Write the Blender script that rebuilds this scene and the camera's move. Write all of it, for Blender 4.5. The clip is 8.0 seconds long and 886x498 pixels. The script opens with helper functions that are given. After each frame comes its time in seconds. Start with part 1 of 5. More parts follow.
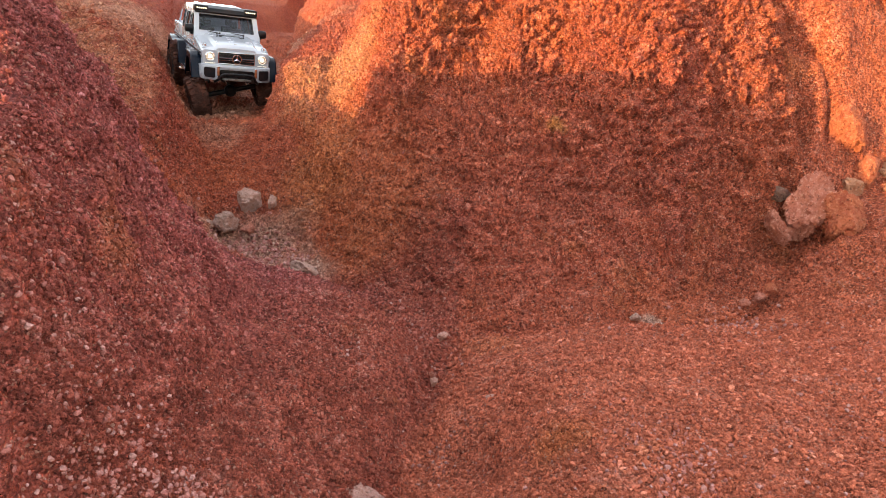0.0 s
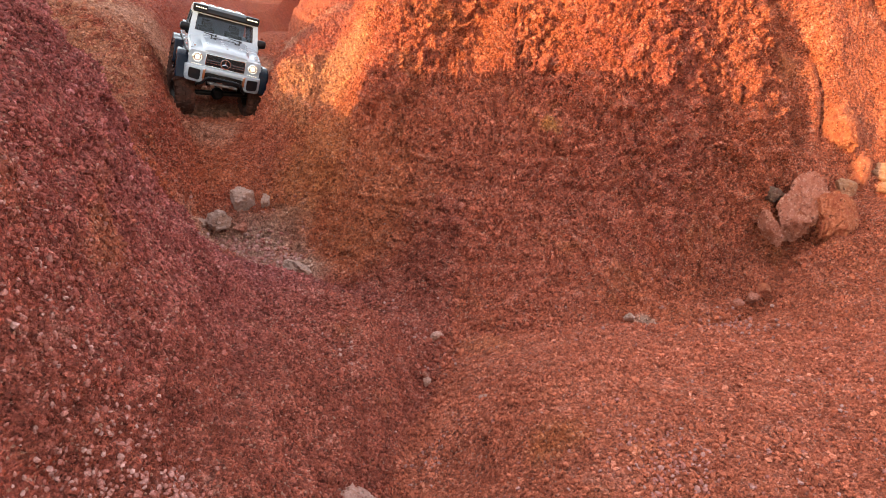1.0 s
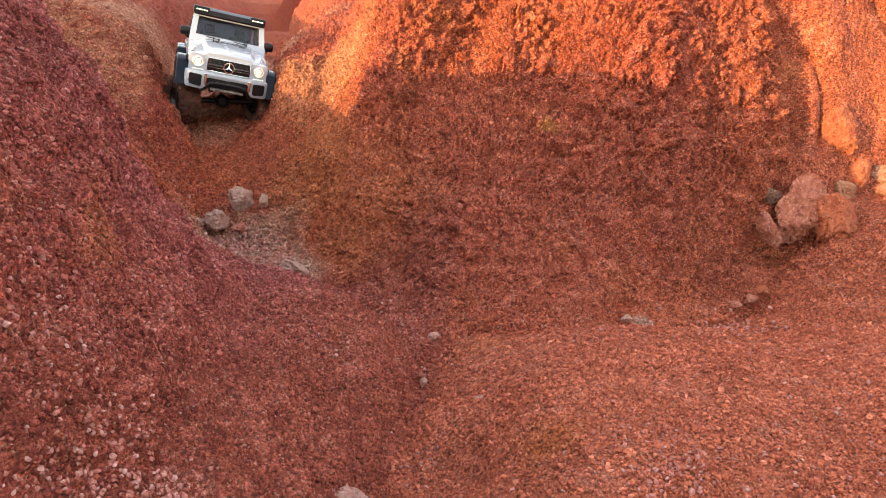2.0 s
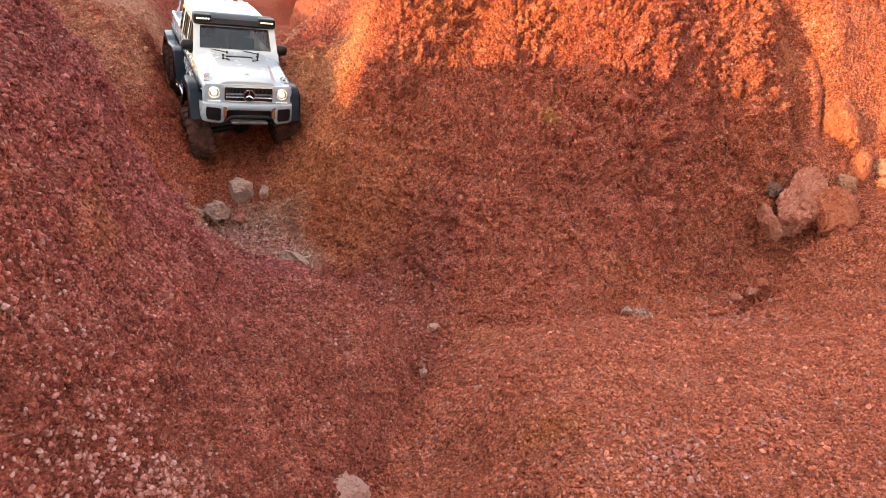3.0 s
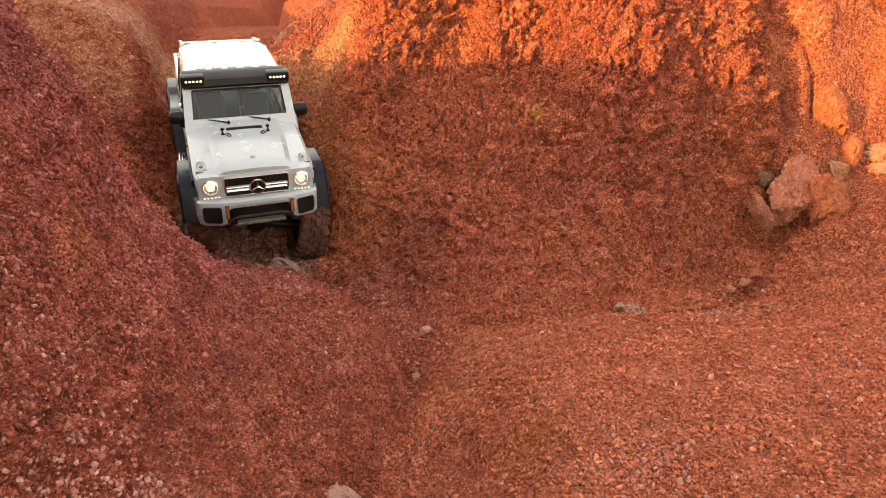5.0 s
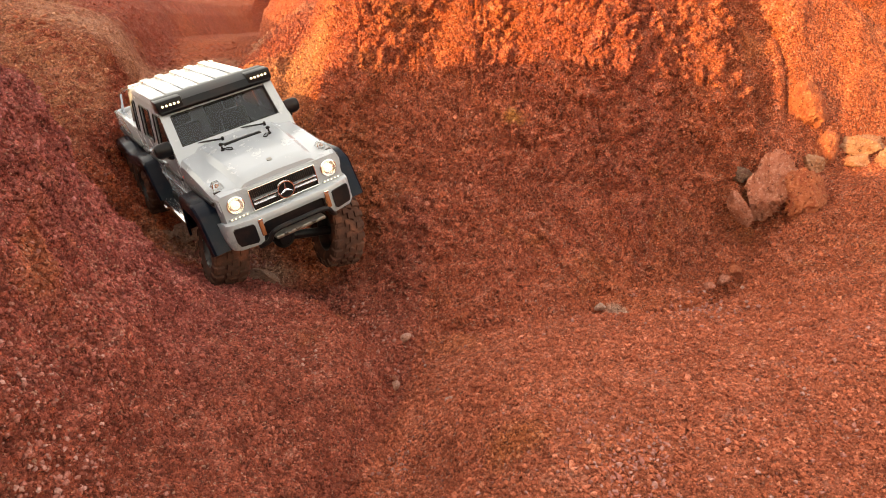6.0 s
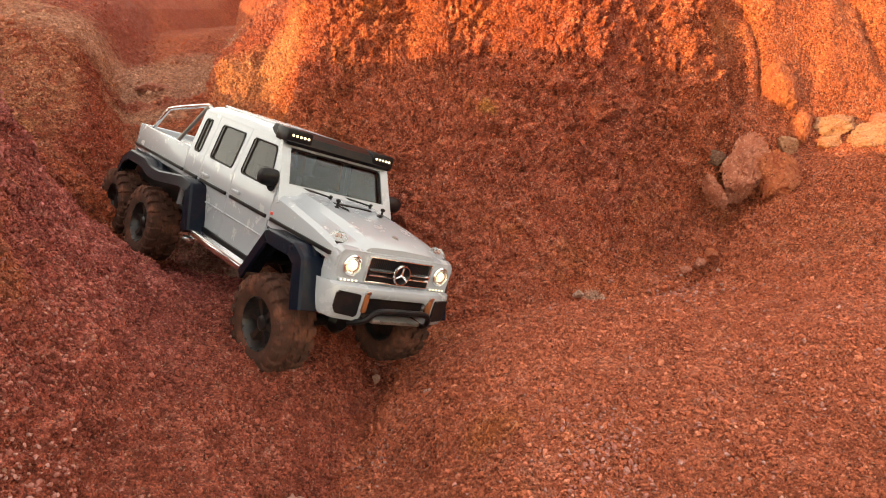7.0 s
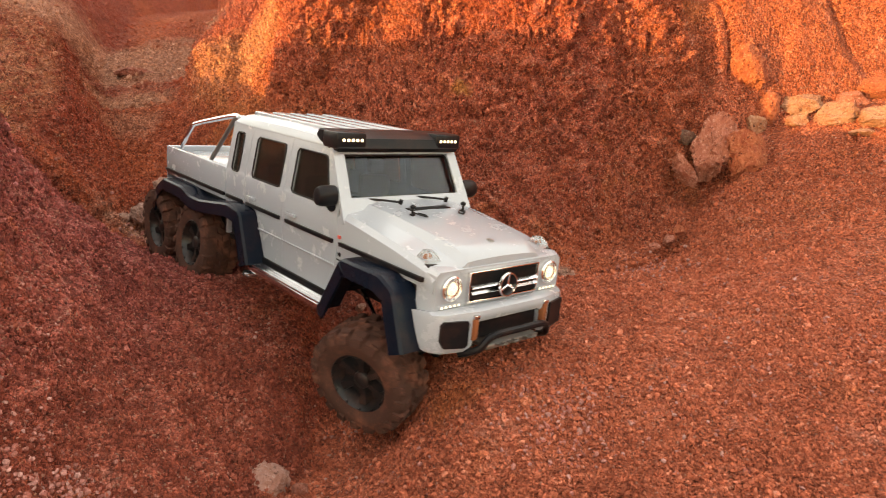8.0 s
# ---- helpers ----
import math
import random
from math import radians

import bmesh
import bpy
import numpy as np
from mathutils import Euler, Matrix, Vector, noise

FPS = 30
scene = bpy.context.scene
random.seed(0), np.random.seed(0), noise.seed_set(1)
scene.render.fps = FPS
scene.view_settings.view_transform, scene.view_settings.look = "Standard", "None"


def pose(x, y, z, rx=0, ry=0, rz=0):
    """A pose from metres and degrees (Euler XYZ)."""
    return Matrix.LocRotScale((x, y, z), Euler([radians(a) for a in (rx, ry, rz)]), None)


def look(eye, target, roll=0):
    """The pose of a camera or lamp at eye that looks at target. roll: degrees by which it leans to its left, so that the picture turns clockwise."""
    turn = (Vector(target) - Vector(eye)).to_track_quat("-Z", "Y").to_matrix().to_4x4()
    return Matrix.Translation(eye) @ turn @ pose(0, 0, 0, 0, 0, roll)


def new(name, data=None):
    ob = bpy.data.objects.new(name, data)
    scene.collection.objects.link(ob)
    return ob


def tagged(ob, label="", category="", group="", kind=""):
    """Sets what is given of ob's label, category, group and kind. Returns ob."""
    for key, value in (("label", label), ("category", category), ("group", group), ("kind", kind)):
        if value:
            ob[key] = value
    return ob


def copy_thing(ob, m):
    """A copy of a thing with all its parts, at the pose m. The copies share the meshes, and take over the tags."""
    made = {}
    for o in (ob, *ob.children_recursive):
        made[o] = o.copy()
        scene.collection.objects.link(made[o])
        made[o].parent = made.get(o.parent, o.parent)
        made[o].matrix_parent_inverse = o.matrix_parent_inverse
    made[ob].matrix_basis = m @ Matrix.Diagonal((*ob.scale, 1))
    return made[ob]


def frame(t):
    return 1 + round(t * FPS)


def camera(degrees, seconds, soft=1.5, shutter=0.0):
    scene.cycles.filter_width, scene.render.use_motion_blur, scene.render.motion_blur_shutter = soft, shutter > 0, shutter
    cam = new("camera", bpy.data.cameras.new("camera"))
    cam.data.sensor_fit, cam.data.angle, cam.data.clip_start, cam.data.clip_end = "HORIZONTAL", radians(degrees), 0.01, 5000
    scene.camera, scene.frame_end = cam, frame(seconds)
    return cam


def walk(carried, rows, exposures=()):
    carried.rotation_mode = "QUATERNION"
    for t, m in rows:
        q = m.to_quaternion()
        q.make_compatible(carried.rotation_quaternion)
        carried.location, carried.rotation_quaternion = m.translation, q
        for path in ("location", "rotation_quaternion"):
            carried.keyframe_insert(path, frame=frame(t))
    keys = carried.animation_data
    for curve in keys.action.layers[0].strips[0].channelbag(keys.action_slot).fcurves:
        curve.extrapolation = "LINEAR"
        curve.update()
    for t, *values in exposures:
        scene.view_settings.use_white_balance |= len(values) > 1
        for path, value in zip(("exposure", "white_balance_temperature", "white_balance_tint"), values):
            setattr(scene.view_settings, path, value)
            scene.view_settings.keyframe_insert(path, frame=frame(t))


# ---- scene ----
cam = camera(66.5, 8.0, soft=0.65, shutter=0.3)
PATH = [
    (0, (0.0000, 0.0000, 0.6000), (0.0000, 1.9319, 0.0824), 0.00),
    (0.5, (0.0026, 0.0025, 0.6008), (0.0107, 1.9343, 0.0832), -0.02),
    (1, (0.0015, 0.0040, 0.5983), (0.0178, 1.9356, 0.0800), 0.25),
    (1.5, (0.0042, 0.0055, 0.5997), (0.0210, 1.9381, 0.0851), 0.35),
    (3, (0.0074, 0.0039, 0.5905), (0.0204, 1.9325, 0.0611), 0.71),
    (3.5, (0.0084, 0.0058, 0.5896), (0.0232, 1.9316, 0.0502), 0.41),
    (4, (0.0128, 0.0064, 0.5911), (0.0260, 1.9310, 0.0472), -0.07),
    (4.5, (0.0161, 0.0080, 0.5970), (0.0256, 1.9322, 0.0517), -0.65),
    (6, (0.0462, 0.0166, 0.6071), (0.0848, 1.9413, 0.0648), -2.80),
    (6.5, (0.0521, 0.0174, 0.6112), (0.1102, 1.9364, 0.0509), -3.69),
    (7, (0.0642, 0.0146, 0.6121), (0.1359, 1.9285, 0.0360), -4.26),
    (7.5, (0.0780, 0.0089, 0.6074), (0.1657, 1.9147, 0.0072), -4.37),
    (8, (0.0893, -0.0152, 0.6077), (0.1878, 1.8832, -0.0139), -4.53),
]
walk(cam, [(t, look(eye, target, roll)) for t, eye, target, roll in PATH], exposures=[(0, 2.56, 7800, 10), (3, 2.68, 7900, 10), (4.5, 2.58, 9900, 10), (6, 2.57, 11000, 12), (8, 2.46, 10900, 12)])

# ---------------------------------------------------------------- light
SUN_WAY = Vector((0.81, 0.55, -0.14)).normalized()   # the way the low evening sun shines
SUN_UP = math.asin(-SUN_WAY.z)
world = bpy.data.worlds.new("evening_sky")
scene.world = world
world.use_nodes = True
wn = world.node_tree.nodes
sky = wn.new("ShaderNodeTexSky")
sky.sky_type, sky.sun_disc = "NISHITA", False
sky.sun_elevation, sky.sun_rotation = SUN_UP, math.atan2(-SUN_WAY.x, -SUN_WAY.y)
sky.dust_density = 1.0
sky_fill = wn.new("ShaderNodeMix")   # an even fill light added over the whole sky
sky_fill.data_type, sky_fill.blend_type = "RGBA", "ADD"
sky_fill.inputs[0].default_value = 1.0
sky_fill.inputs[7].default_value = (1.9, 2.05, 2.45, 1)
world.node_tree.links.new(sky.outputs[0], sky_fill.inputs[6])
world.node_tree.links.new(sky_fill.outputs[2], wn["Background"].inputs[0])
wn["Background"].inputs[1].default_value = 0.14
sun = new("sun", bpy.data.lights.new("sun", "SUN"))
sun.data.energy, sun.data.angle, sun.data.color = 1.9, radians(0.6), (1.0, 0.745, 0.41)
sun.matrix_world = look((0, 0, 5), Vector((0, 0, 5)) + SUN_WAY)


# ---------------------------------------------------------------- materials
def material(name, colour=(0.5, 0.5, 0.5), rough=0.6, metal=0.0, **more):
    m = bpy.data.materials.new(name)
    m.use_nodes = True
    b = m.node_tree.nodes["Principled BSDF"]
    b.inputs["Base Color"].default_value = (*colour, 1)
    b.inputs["Roughness"].default_value, b.inputs["Metallic"].default_value = rough, metal
    for key, value in more.items():
        b.inputs[key.replace("_", " ")].default_value = value
    return m


class Nodes:
    """Shortcuts for building a node material."""

    def __init__(self, m):
        self.m, self.t = m, m.node_tree
        self.bsdf = self.t.nodes["Principled BSDF"]
        self.where = self.t.nodes.new("ShaderNodeTexCoord").outputs["Object"]

    def put(self, kind):
        return self.t.nodes.new(kind)

    def wire(self, a, b):
        self.t.links.new(a, b)

    def noise(self, size, detail=4.0, rough=0.55, stretch=None, turn=(0, 0, 0)):
        n = self.put("ShaderNodeTexNoise")
        n.inputs["Scale"].default_value = 1.0 / size
        n.inputs["Detail"].default_value, n.inputs["Roughness"].default_value = detail, rough
        src = self.where
        if stretch:
            mp = self.put("ShaderNodeMapping")
            mp.inputs["Scale"].default_value = stretch
            mp.inputs["Rotation"].default_value = [radians(a) for a in turn]
            self.wire(src, mp.inputs["Vector"])
            src = mp.outputs[0]
        self.wire(src, n.inputs["Vector"])
        return n.outputs["Fac"]

    def ramp(self, fac, *stops):
        n = self.put("ShaderNodeValToRGB")
        while len(n.color_ramp.elements) < len(stops):
            n.color_ramp.elements.new(0.5)
        for e, (at, c) in zip(n.color_ramp.elements, stops):
            e.position, e.color = at, (*c, 1) if len(c) == 3 else c
        self.wire(fac, n.inputs[0])
        return n.outputs[0]

    def step(self, fac, a, b):
        n = self.put("ShaderNodeMapRange")
        n.interpolation_type = "SMOOTHSTEP"
        n.inputs[1].default_value, n.inputs[2].default_value = a, b
        self.wire(fac, n.inputs[0])
        return n.outputs[0]

    def math(self, op, a, b):
        n = self.put("ShaderNodeMath")
        n.operation = op
        for k, v in enumerate((a, b)):
            if isinstance(v, (int, float)):
                n.inputs[k].default_value = v
            else:
                self.wire(v, n.inputs[k])
        return n.outputs[0]

    def mix(self, fac, a, b, blend="MIX"):
        n = self.put("ShaderNodeMix")
        n.data_type, n.blend_type = "RGBA", blend
        for k, v in ((0, fac), (6, a), (7, b)):
            if isinstance(v, (int, float)):
                n.inputs[k].default_value = v
            elif isinstance(v, tuple):
                n.inputs[k].default_value = (*v, 1)
            else:
                self.wire(v, n.inputs[k])
        return n.outputs[2]

    def blob(self, place, radius):
        """1 in the middle of a patch, 0 outside it."""
        n = self.put("ShaderNodeVectorMath")
        n.operation = "DISTANCE"
        n.inputs[1].default_value = place
        self.wire(self.where, n.inputs[0])
        wob = self.math("MULTIPLY", self.math("SUBTRACT", self.noise(0.06), 0.5), radius * 0.9)
        return self.step(self.math("ADD", n.outputs["Value"], wob), radius, radius * 0.35)

    def bump(self, height, strength, distance, after=None):
        n = self.put("ShaderNodeBump")
        n.inputs["Strength"].default_value, n.inputs["Distance"].default_value = strength, distance
        self.wire(height, n.inputs["Height"])
        if after:
            self.wire(after, n.inputs["Normal"])
        return n.outputs[0]


def soil_tone(n):
    """The soil's colour over the place: red, orange and wine-red layers, ochre stains, pale ash, and some painted light
    and shade.
    """
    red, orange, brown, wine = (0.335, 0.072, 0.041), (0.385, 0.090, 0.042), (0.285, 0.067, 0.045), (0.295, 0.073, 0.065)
    c = n.mix(n.step(n.noise(0.35, 3.0), 0.35, 0.65), red, orange)
    xyz = n.put("ShaderNodeSeparateXYZ")
    n.wire(n.where, xyz.inputs[0])
    x, y, z = xyz.outputs
    # the mound is a duller red, its flank along the gully orange; the wall beyond the boulders a clean orange-red
    # the flank, mound top and wall are also lightened, painting in light they catch
    for place, radius, tone, much in (((0.15, 1.25, 0.40), 0.42, (0.350, 0.084, 0.054), 0.7), ((-0.14, 1.30, 0.34), 0.20, (0.43, 0.118, 0.056), 0.8), ((0.62, 1.38, 0.40), 0.40, (0.26, 0.060, 0.042), 0.8), ((-0.30, 1.50, 0.42), 0.22, (0.42, 0.125, 0.050), 0.8),
                                      ((-0.28, 1.80, 0.62), 0.26, (0.45, 0.17, 0.080), 0.8), ((1.05, 1.60, 0.62), 0.42, (0.45, 0.120, 0.045), 0.7)):
        c = n.mix(n.math("MULTIPLY", n.blob(place, radius), much), c, tone)
    wavy = n.math("MULTIPLY", n.math("SUBTRACT", n.noise(0.12, 4.0), 0.5), 0.10)
    foot = n.math("ADD", n.math("MULTIPLY", n.math("MAXIMUM", n.math("SUBTRACT", x, 0.3), 0.0), 0.45), 1.085)
    # near ground: a dusty orange, painted lighter too because it faces the sky
    c = n.mix(n.math("MULTIPLY", n.step(n.math("ADD", n.math("SUBTRACT", y, foot), n.math("MULTIPLY", wavy, 1.5)), 0.09, -0.22), 0.85), c, (0.495, 0.132, 0.076))
    c = n.mix(n.math("MULTIPLY", n.math("MULTIPLY", n.step(x, 0.42, 0.66), n.step(n.math("ADD", y, wavy), 0.92, 1.06)), 0.8), c, (0.35, 0.086, 0.046))   # redder towards the boulders
    # the far bank's steep side is a deep red, its shoulder dusted with pale tan soil
    beyond = n.math("MULTIPLY", n.step(y, 1.25, 1.32), n.step(n.math("ADD", n.math("MULTIPLY", y, 0.30), x), -0.06, -0.16))
    c = n.mix(n.math("MULTIPLY", beyond, 0.85), c, (0.245, 0.050, 0.031))
    shoulder = n.math("ADD", n.math("SUBTRACT", n.math("MULTIPLY", n.math("SUBTRACT", y, 1.4), 0.22), z), n.math("MULTIPLY", wavy, 0.6))
    c = n.mix(n.math("MULTIPLY", n.math("MULTIPLY", beyond, n.step(shoulder, -0.46, -0.52)), n.step(n.noise(0.03, 5.0, 0.7, (1.0, 0.5, 1.0)), 0.34, 0.58)), c, (0.36, 0.130, 0.073))
    # the bank beside the rill is another layer: brown, and wine-red higher up; also darkened as shade on its slope
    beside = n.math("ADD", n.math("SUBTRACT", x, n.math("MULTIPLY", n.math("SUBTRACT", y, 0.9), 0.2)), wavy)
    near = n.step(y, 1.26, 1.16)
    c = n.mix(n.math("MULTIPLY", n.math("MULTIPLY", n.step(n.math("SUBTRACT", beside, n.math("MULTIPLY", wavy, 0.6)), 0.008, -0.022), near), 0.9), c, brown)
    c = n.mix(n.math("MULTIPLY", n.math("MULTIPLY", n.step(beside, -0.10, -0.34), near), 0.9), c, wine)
    # loose soil has slid down that bank in streaks
    slid = n.noise(0.016, 6.0, 0.72, (0.30, 1.0, 1.0), (0, 45, 12))
    c = n.mix(n.math("MULTIPLY", n.step(beside, -0.02, -0.16), near), c, n.mix(1.0, c, n.ramp(slid, (0.34, (0.68, 0.65, 0.66)), (0.48, (0.95, 0.94, 0.95)), (0.58, (1.08, 1.12, 1.14)), (0.66, (1.35, 1.65, 1.75))), "MULTIPLY"))
    c = n.mix(n.math("MULTIPLY", n.step(n.noise(0.11, 4.0), 0.58, 0.74), 0.35), c, (0.42, 0.135, 0.050))
    c = n.mix(n.math("MULTIPLY", n.step(n.noise(0.05, 9.0, 0.85), 0.55, 0.64), 0.42), c, (0.44, 0.20, 0.155))
    for place, radius, tone in (((-0.40, 1.37, 0.26), 0.17, (0.38, 0.215, 0.16)), ((-0.28, 1.24, 0.23), 0.10, (0.38, 0.215, 0.16)), ((-0.95, 3.0, 0.60), 0.85, (0.42, 0.200, 0.130)), ((-0.74, 2.15, 0.47), 0.22, (0.42, 0.200, 0.130)), ((-0.62, 1.85, 0.44), 0.12, (0.38, 0.150, 0.095)),
                                ((-0.13, 1.06, 0.20), 0.055, (0.44, 0.15, 0.06)), ((0.36, 1.09, 0.19), 0.035, (0.36, 0.24, 0.19)), ((0.13, 0.62, 0.22), 0.05, (0.42, 0.115, 0.045)), ((0.22, 1.31, 0.50), 0.03, (0.42, 0.17, 0.05))):
        c = n.mix(n.math("MULTIPLY", n.blob(place, radius), 0.75), c, tone)
    return n.mix(1.0, c, n.ramp(n.noise(0.05, 5.0, 0.65), (0.33, (0.77, 0.75, 0.75)), (0.55, (0.95, 0.95, 0.95)), (0.72, (1.09, 1.10, 1.11))), "MULTIPLY")


def soil_material():
    m = material("red_volcanic_soil", (0.3, 0.09, 0.04), 0.95)
    n = Nodes(m)
    n.bsdf.inputs["Specular IOR Level"].default_value = 0.15
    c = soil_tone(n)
    # grains of two sizes: every crumb has its own tone
    heights = []
    for size, low, high in ((0.0088, 0.82, 1.12), (0.0043, 0.62, 1.26), (0.0021, 0.58, 1.38)):
        crumbs = n.put("ShaderNodeTexVoronoi")
        crumbs.inputs["Scale"].default_value = 1 / size
        n.wire(n.where, crumbs.inputs["Vector"])
        tone = n.put("ShaderNodeSeparateColor")
        n.wire(crumbs.outputs["Color"], tone.inputs[0])
        c = n.mix(1.0, c, n.ramp(tone.outputs[0], (0.0, (low, low * 0.97, low * 0.97)), (0.5, (1, 1, 1)), (1.0, (high, high * 1.03, high * 1.04))), "MULTIPLY")
        heights.append((crumbs.outputs["Distance"], size))
    c = n.mix(1.0, c, n.ramp(n.noise(0.016, 6.0, 0.7), (0.38, (0.84, 0.83, 0.83)), (0.50, (1, 1, 1)), (0.66, (1.08, 1.09, 1.09))), "MULTIPLY")
    c = n.mix(1.0, c, n.ramp(n.noise(0.0055, 6.0, 0.8), (0.40, (0.66, 0.64, 0.64)), (0.485, (1.0, 1.0, 1.0)), (0.62, (1.18, 1.2, 1.21))), "MULTIPLY")
    c = n.mix(n.math("MULTIPLY", n.step(tone.outputs[1], 0.90, 0.97), 0.55), c, (0.48, 0.26, 0.20))   # pale specks
    n.wire(c, n.bsdf.inputs["Base Color"])
    b = n.bump(n.noise(0.010, 6.0, 0.75), 1.0, 0.009)
    for far, size in heights:
        b = n.bump(far, 1.0, -0.8 * size, b)
    n.wire(b, n.bsdf.inputs["Normal"])
    return m


SOIL = soil_material()


# ---------------------------------------------------------------- noise
def hash3(i, j, k, seed):
    h = (i * 374761393 + j * 668265263 + k * 2147483647 + seed * 1274126177) & 0xFFFFFFFF
    h = ((h ^ (h >> 13)) * 1274126177) & 0xFFFFFFFF
    return ((h ^ (h >> 16)) & 0xFFFF) / 32767.5 - 1.0


def value_noise(p, size, seed=0):
    """Smooth noise from -1 to 1 for an array of places (n, 3)."""
    q = p / size
    c = np.floor(q).astype(np.int64)
    f = q - c
    f = f * f * (3 - 2 * f)
    out = np.zeros(len(p))
    for dx in (0, 1):
        for dy in (0, 1):
            for dz in (0, 1):
                w = (f[:, 0] if dx else 1 - f[:, 0]) * (f[:, 1] if dy else 1 - f[:, 1]) * (f[:, 2] if dz else 1 - f[:, 2])
                out += w * hash3(c[:, 0] + dx, c[:, 1] + dy, c[:, 2] + dz, seed)
    return out


# ---------------------------------------------------------------- the lie of the land
MOUND_FOOT = [(-1.050, 7.000), (-0.980, 4.600), (-0.611, 3.390), (-0.631, 2.756), (-0.576, 2.194), (-0.456, 1.740), (-0.312, 1.414), (-0.142, 1.228), (0.007, 1.110), (0.163, 1.095), (0.309, 1.123), (0.436, 1.195), (0.556, 1.275), (0.687, 1.350), (0.869, 1.422), (1.107, 1.484), (1.400, 1.520), (2.200, 1.450), (5.000, 0.600)]
BANK_FOOT = [(-0.900, -6.000), (-0.450, -1.000), (-0.240, 0.200), (-0.101, 0.383), (-0.049, 0.554), (-0.038, 0.686), (-0.032, 0.796), (-0.028, 0.908), (-0.040, 1.000), (-0.110, 1.080), (-0.225, 1.165), (-0.370, 1.255), (-0.475, 1.355), (-0.517, 1.498), (-0.573, 1.667), (-0.677, 1.867), (-0.792, 2.151), (-0.946, 2.543), (-1.144, 3.056), (-1.320, 3.699), (-1.480, 4.435), (-1.500, 7.000)]


MOUND_FAR = [(-1.2, 2000.0), (3000.0, 2000.0), (3000.0, -300.0)]
BANK_FAR = [(-90.0, -2000.0), (-3000.0, -2000.0), (-3000.0, 2000.0), (-3.0, 2000.0)]


def inside_by(x, y, line, far):
    """Distance from a line of points for places on the side that the far points close off, and 0 on the other."""
    best = np.full(x.shape, 1e9)
    for (ax, ay), (bx, by) in zip(line, line[1:]):
        ux, uy = bx - ax, by - ay
        s = np.clip(((x - ax) * ux + (y - ay) * uy) / (ux * ux + uy * uy), 0, 1)
        best = np.minimum(best, np.hypot(x - ax - s * ux, y - ay - s * uy))
    within = np.zeros(x.shape, bool)
    loop = list(line) + list(far)
    for (ax, ay), (bx, by) in zip(loop, loop[1:] + loop[:1]):
        if ay != by:
            within ^= ((ay > y) != (by > y)) & (x < (bx - ax) * (y - ay) / (by - ay) + ax)
    return np.where(within, best, 0.0)


def ease(v, a, b):
    s = np.clip((v - a) / (b - a), 0, 1)
    return s * s * (3 - 2 * s)


# heights along the gully floor, and the profiles of mound and banks over the way from their foot
FLOOR_Y = [-3, 0.2, 0.45, 0.66, 0.9, 1.1, 1.25, 1.4, 1.5, 1.65, 1.9, 2.1, 2.6, 3.4, 4.5, 8]
FLOOR_Z = [0.100, 0.140, 0.155, 0.159, 0.163, 0.191, 0.219, 0.234, 0.292, 0.343, 0.450, 0.458, 0.506, 0.610, 0.780, 1.000]
STEEP_X = [-0.6, -0.3, -0.1, 0.08, 0.25, 0.45, 0.7, 0.9, 1.2]
STEEP = [1.200, 0.531, 0.995, 0.682, 0.751, 2.117, 2.081, 2.176, 2.059]
MOUND_D = [0, 0.03, 0.06, 0.1, 0.2, 0.28, 0.36, 0.6, 1.2, 4, 9]
MOUND_Z = [0.000, 0.045, 0.151, 0.182, 0.318, 0.459, 0.527, 0.720, 1.000, 1.500, 1.800]
SPUR_Y = [0.3, 0.52, 0.62, 0.75, 0.95, 1.05, 1.2]
SPUR_K = [2.476, 1.475, 1.344, 1.125, 1.046, 1.496, 1.362]
SPUR_D = [0, 0.030, 0.102, 0.236, 0.295, 0.335, 0.390, 0.413, 0.496, 0.6, 1, 4, 9]
SPUR_Z = [0, 0.028, 0.058, 0.122, 0.205, 0.275, 0.410, 0.458, 0.553, 0.575, 0.605, 0.85, 1.2]
# crest mostly out of view, its heights fitted to the shadow edge it casts
CREST_Y = [0.36, 0.46, 0.53, 0.59, 0.65, 0.72, 0.8, 0.9]
CREST = [0.435, 0.41, 0.415, 0.475, 0.565, 0.6, 0.72, 9]
FAR_D = [0, 0.03, 0.07, 0.105, 0.14, 0.2, 0.5, 1.0, 4, 9]
FAR_Z = [0.000, 0.050, 0.140, 0.212, 0.240, 0.268, 0.405, 0.500, 0.820, 1.200]
# lobes and hollows of mound and bank: x, y, reach along x and y, height
LOBES = [(-0.135, 1.430, 0.050, 0.060, 0.115), (0.035, 1.490, 0.070, 0.070, -0.060), (0.110, 1.580, 0.080, 0.070, -0.100), (0.755, 1.490, 0.045, 0.055, -0.200), (0.027, 0.660, 0.045, 0.050, -0.022),
         (0.630, 1.400, 0.045, 0.045, 0.075), (-0.190, 1.900, 0.130, 0.200, -0.095), (0.230, 1.300, 0.060, 0.045, 0.055), (0.350, 1.265, 0.050, 0.040, -0.065),
         (0.950, 1.520, 0.070, 0.050, -0.070), (-0.130, 0.980, 0.060, 0.060, 0.020), (-0.165, 1.205, 0.030, 0.028, -0.030)]

RILL = [(-0.11, 0.40), (-0.075, 0.60), (-0.035, 0.69), (-0.02, 0.80), (-0.01, 0.93), (0.02, 1.04)]
SIDE_RILL = [(0.70, 1.31), (0.63, 1.21), (0.56, 1.13), (0.45, 1.075), (0.30, 1.065), (0.16, 1.062), (0.05, 1.055)]


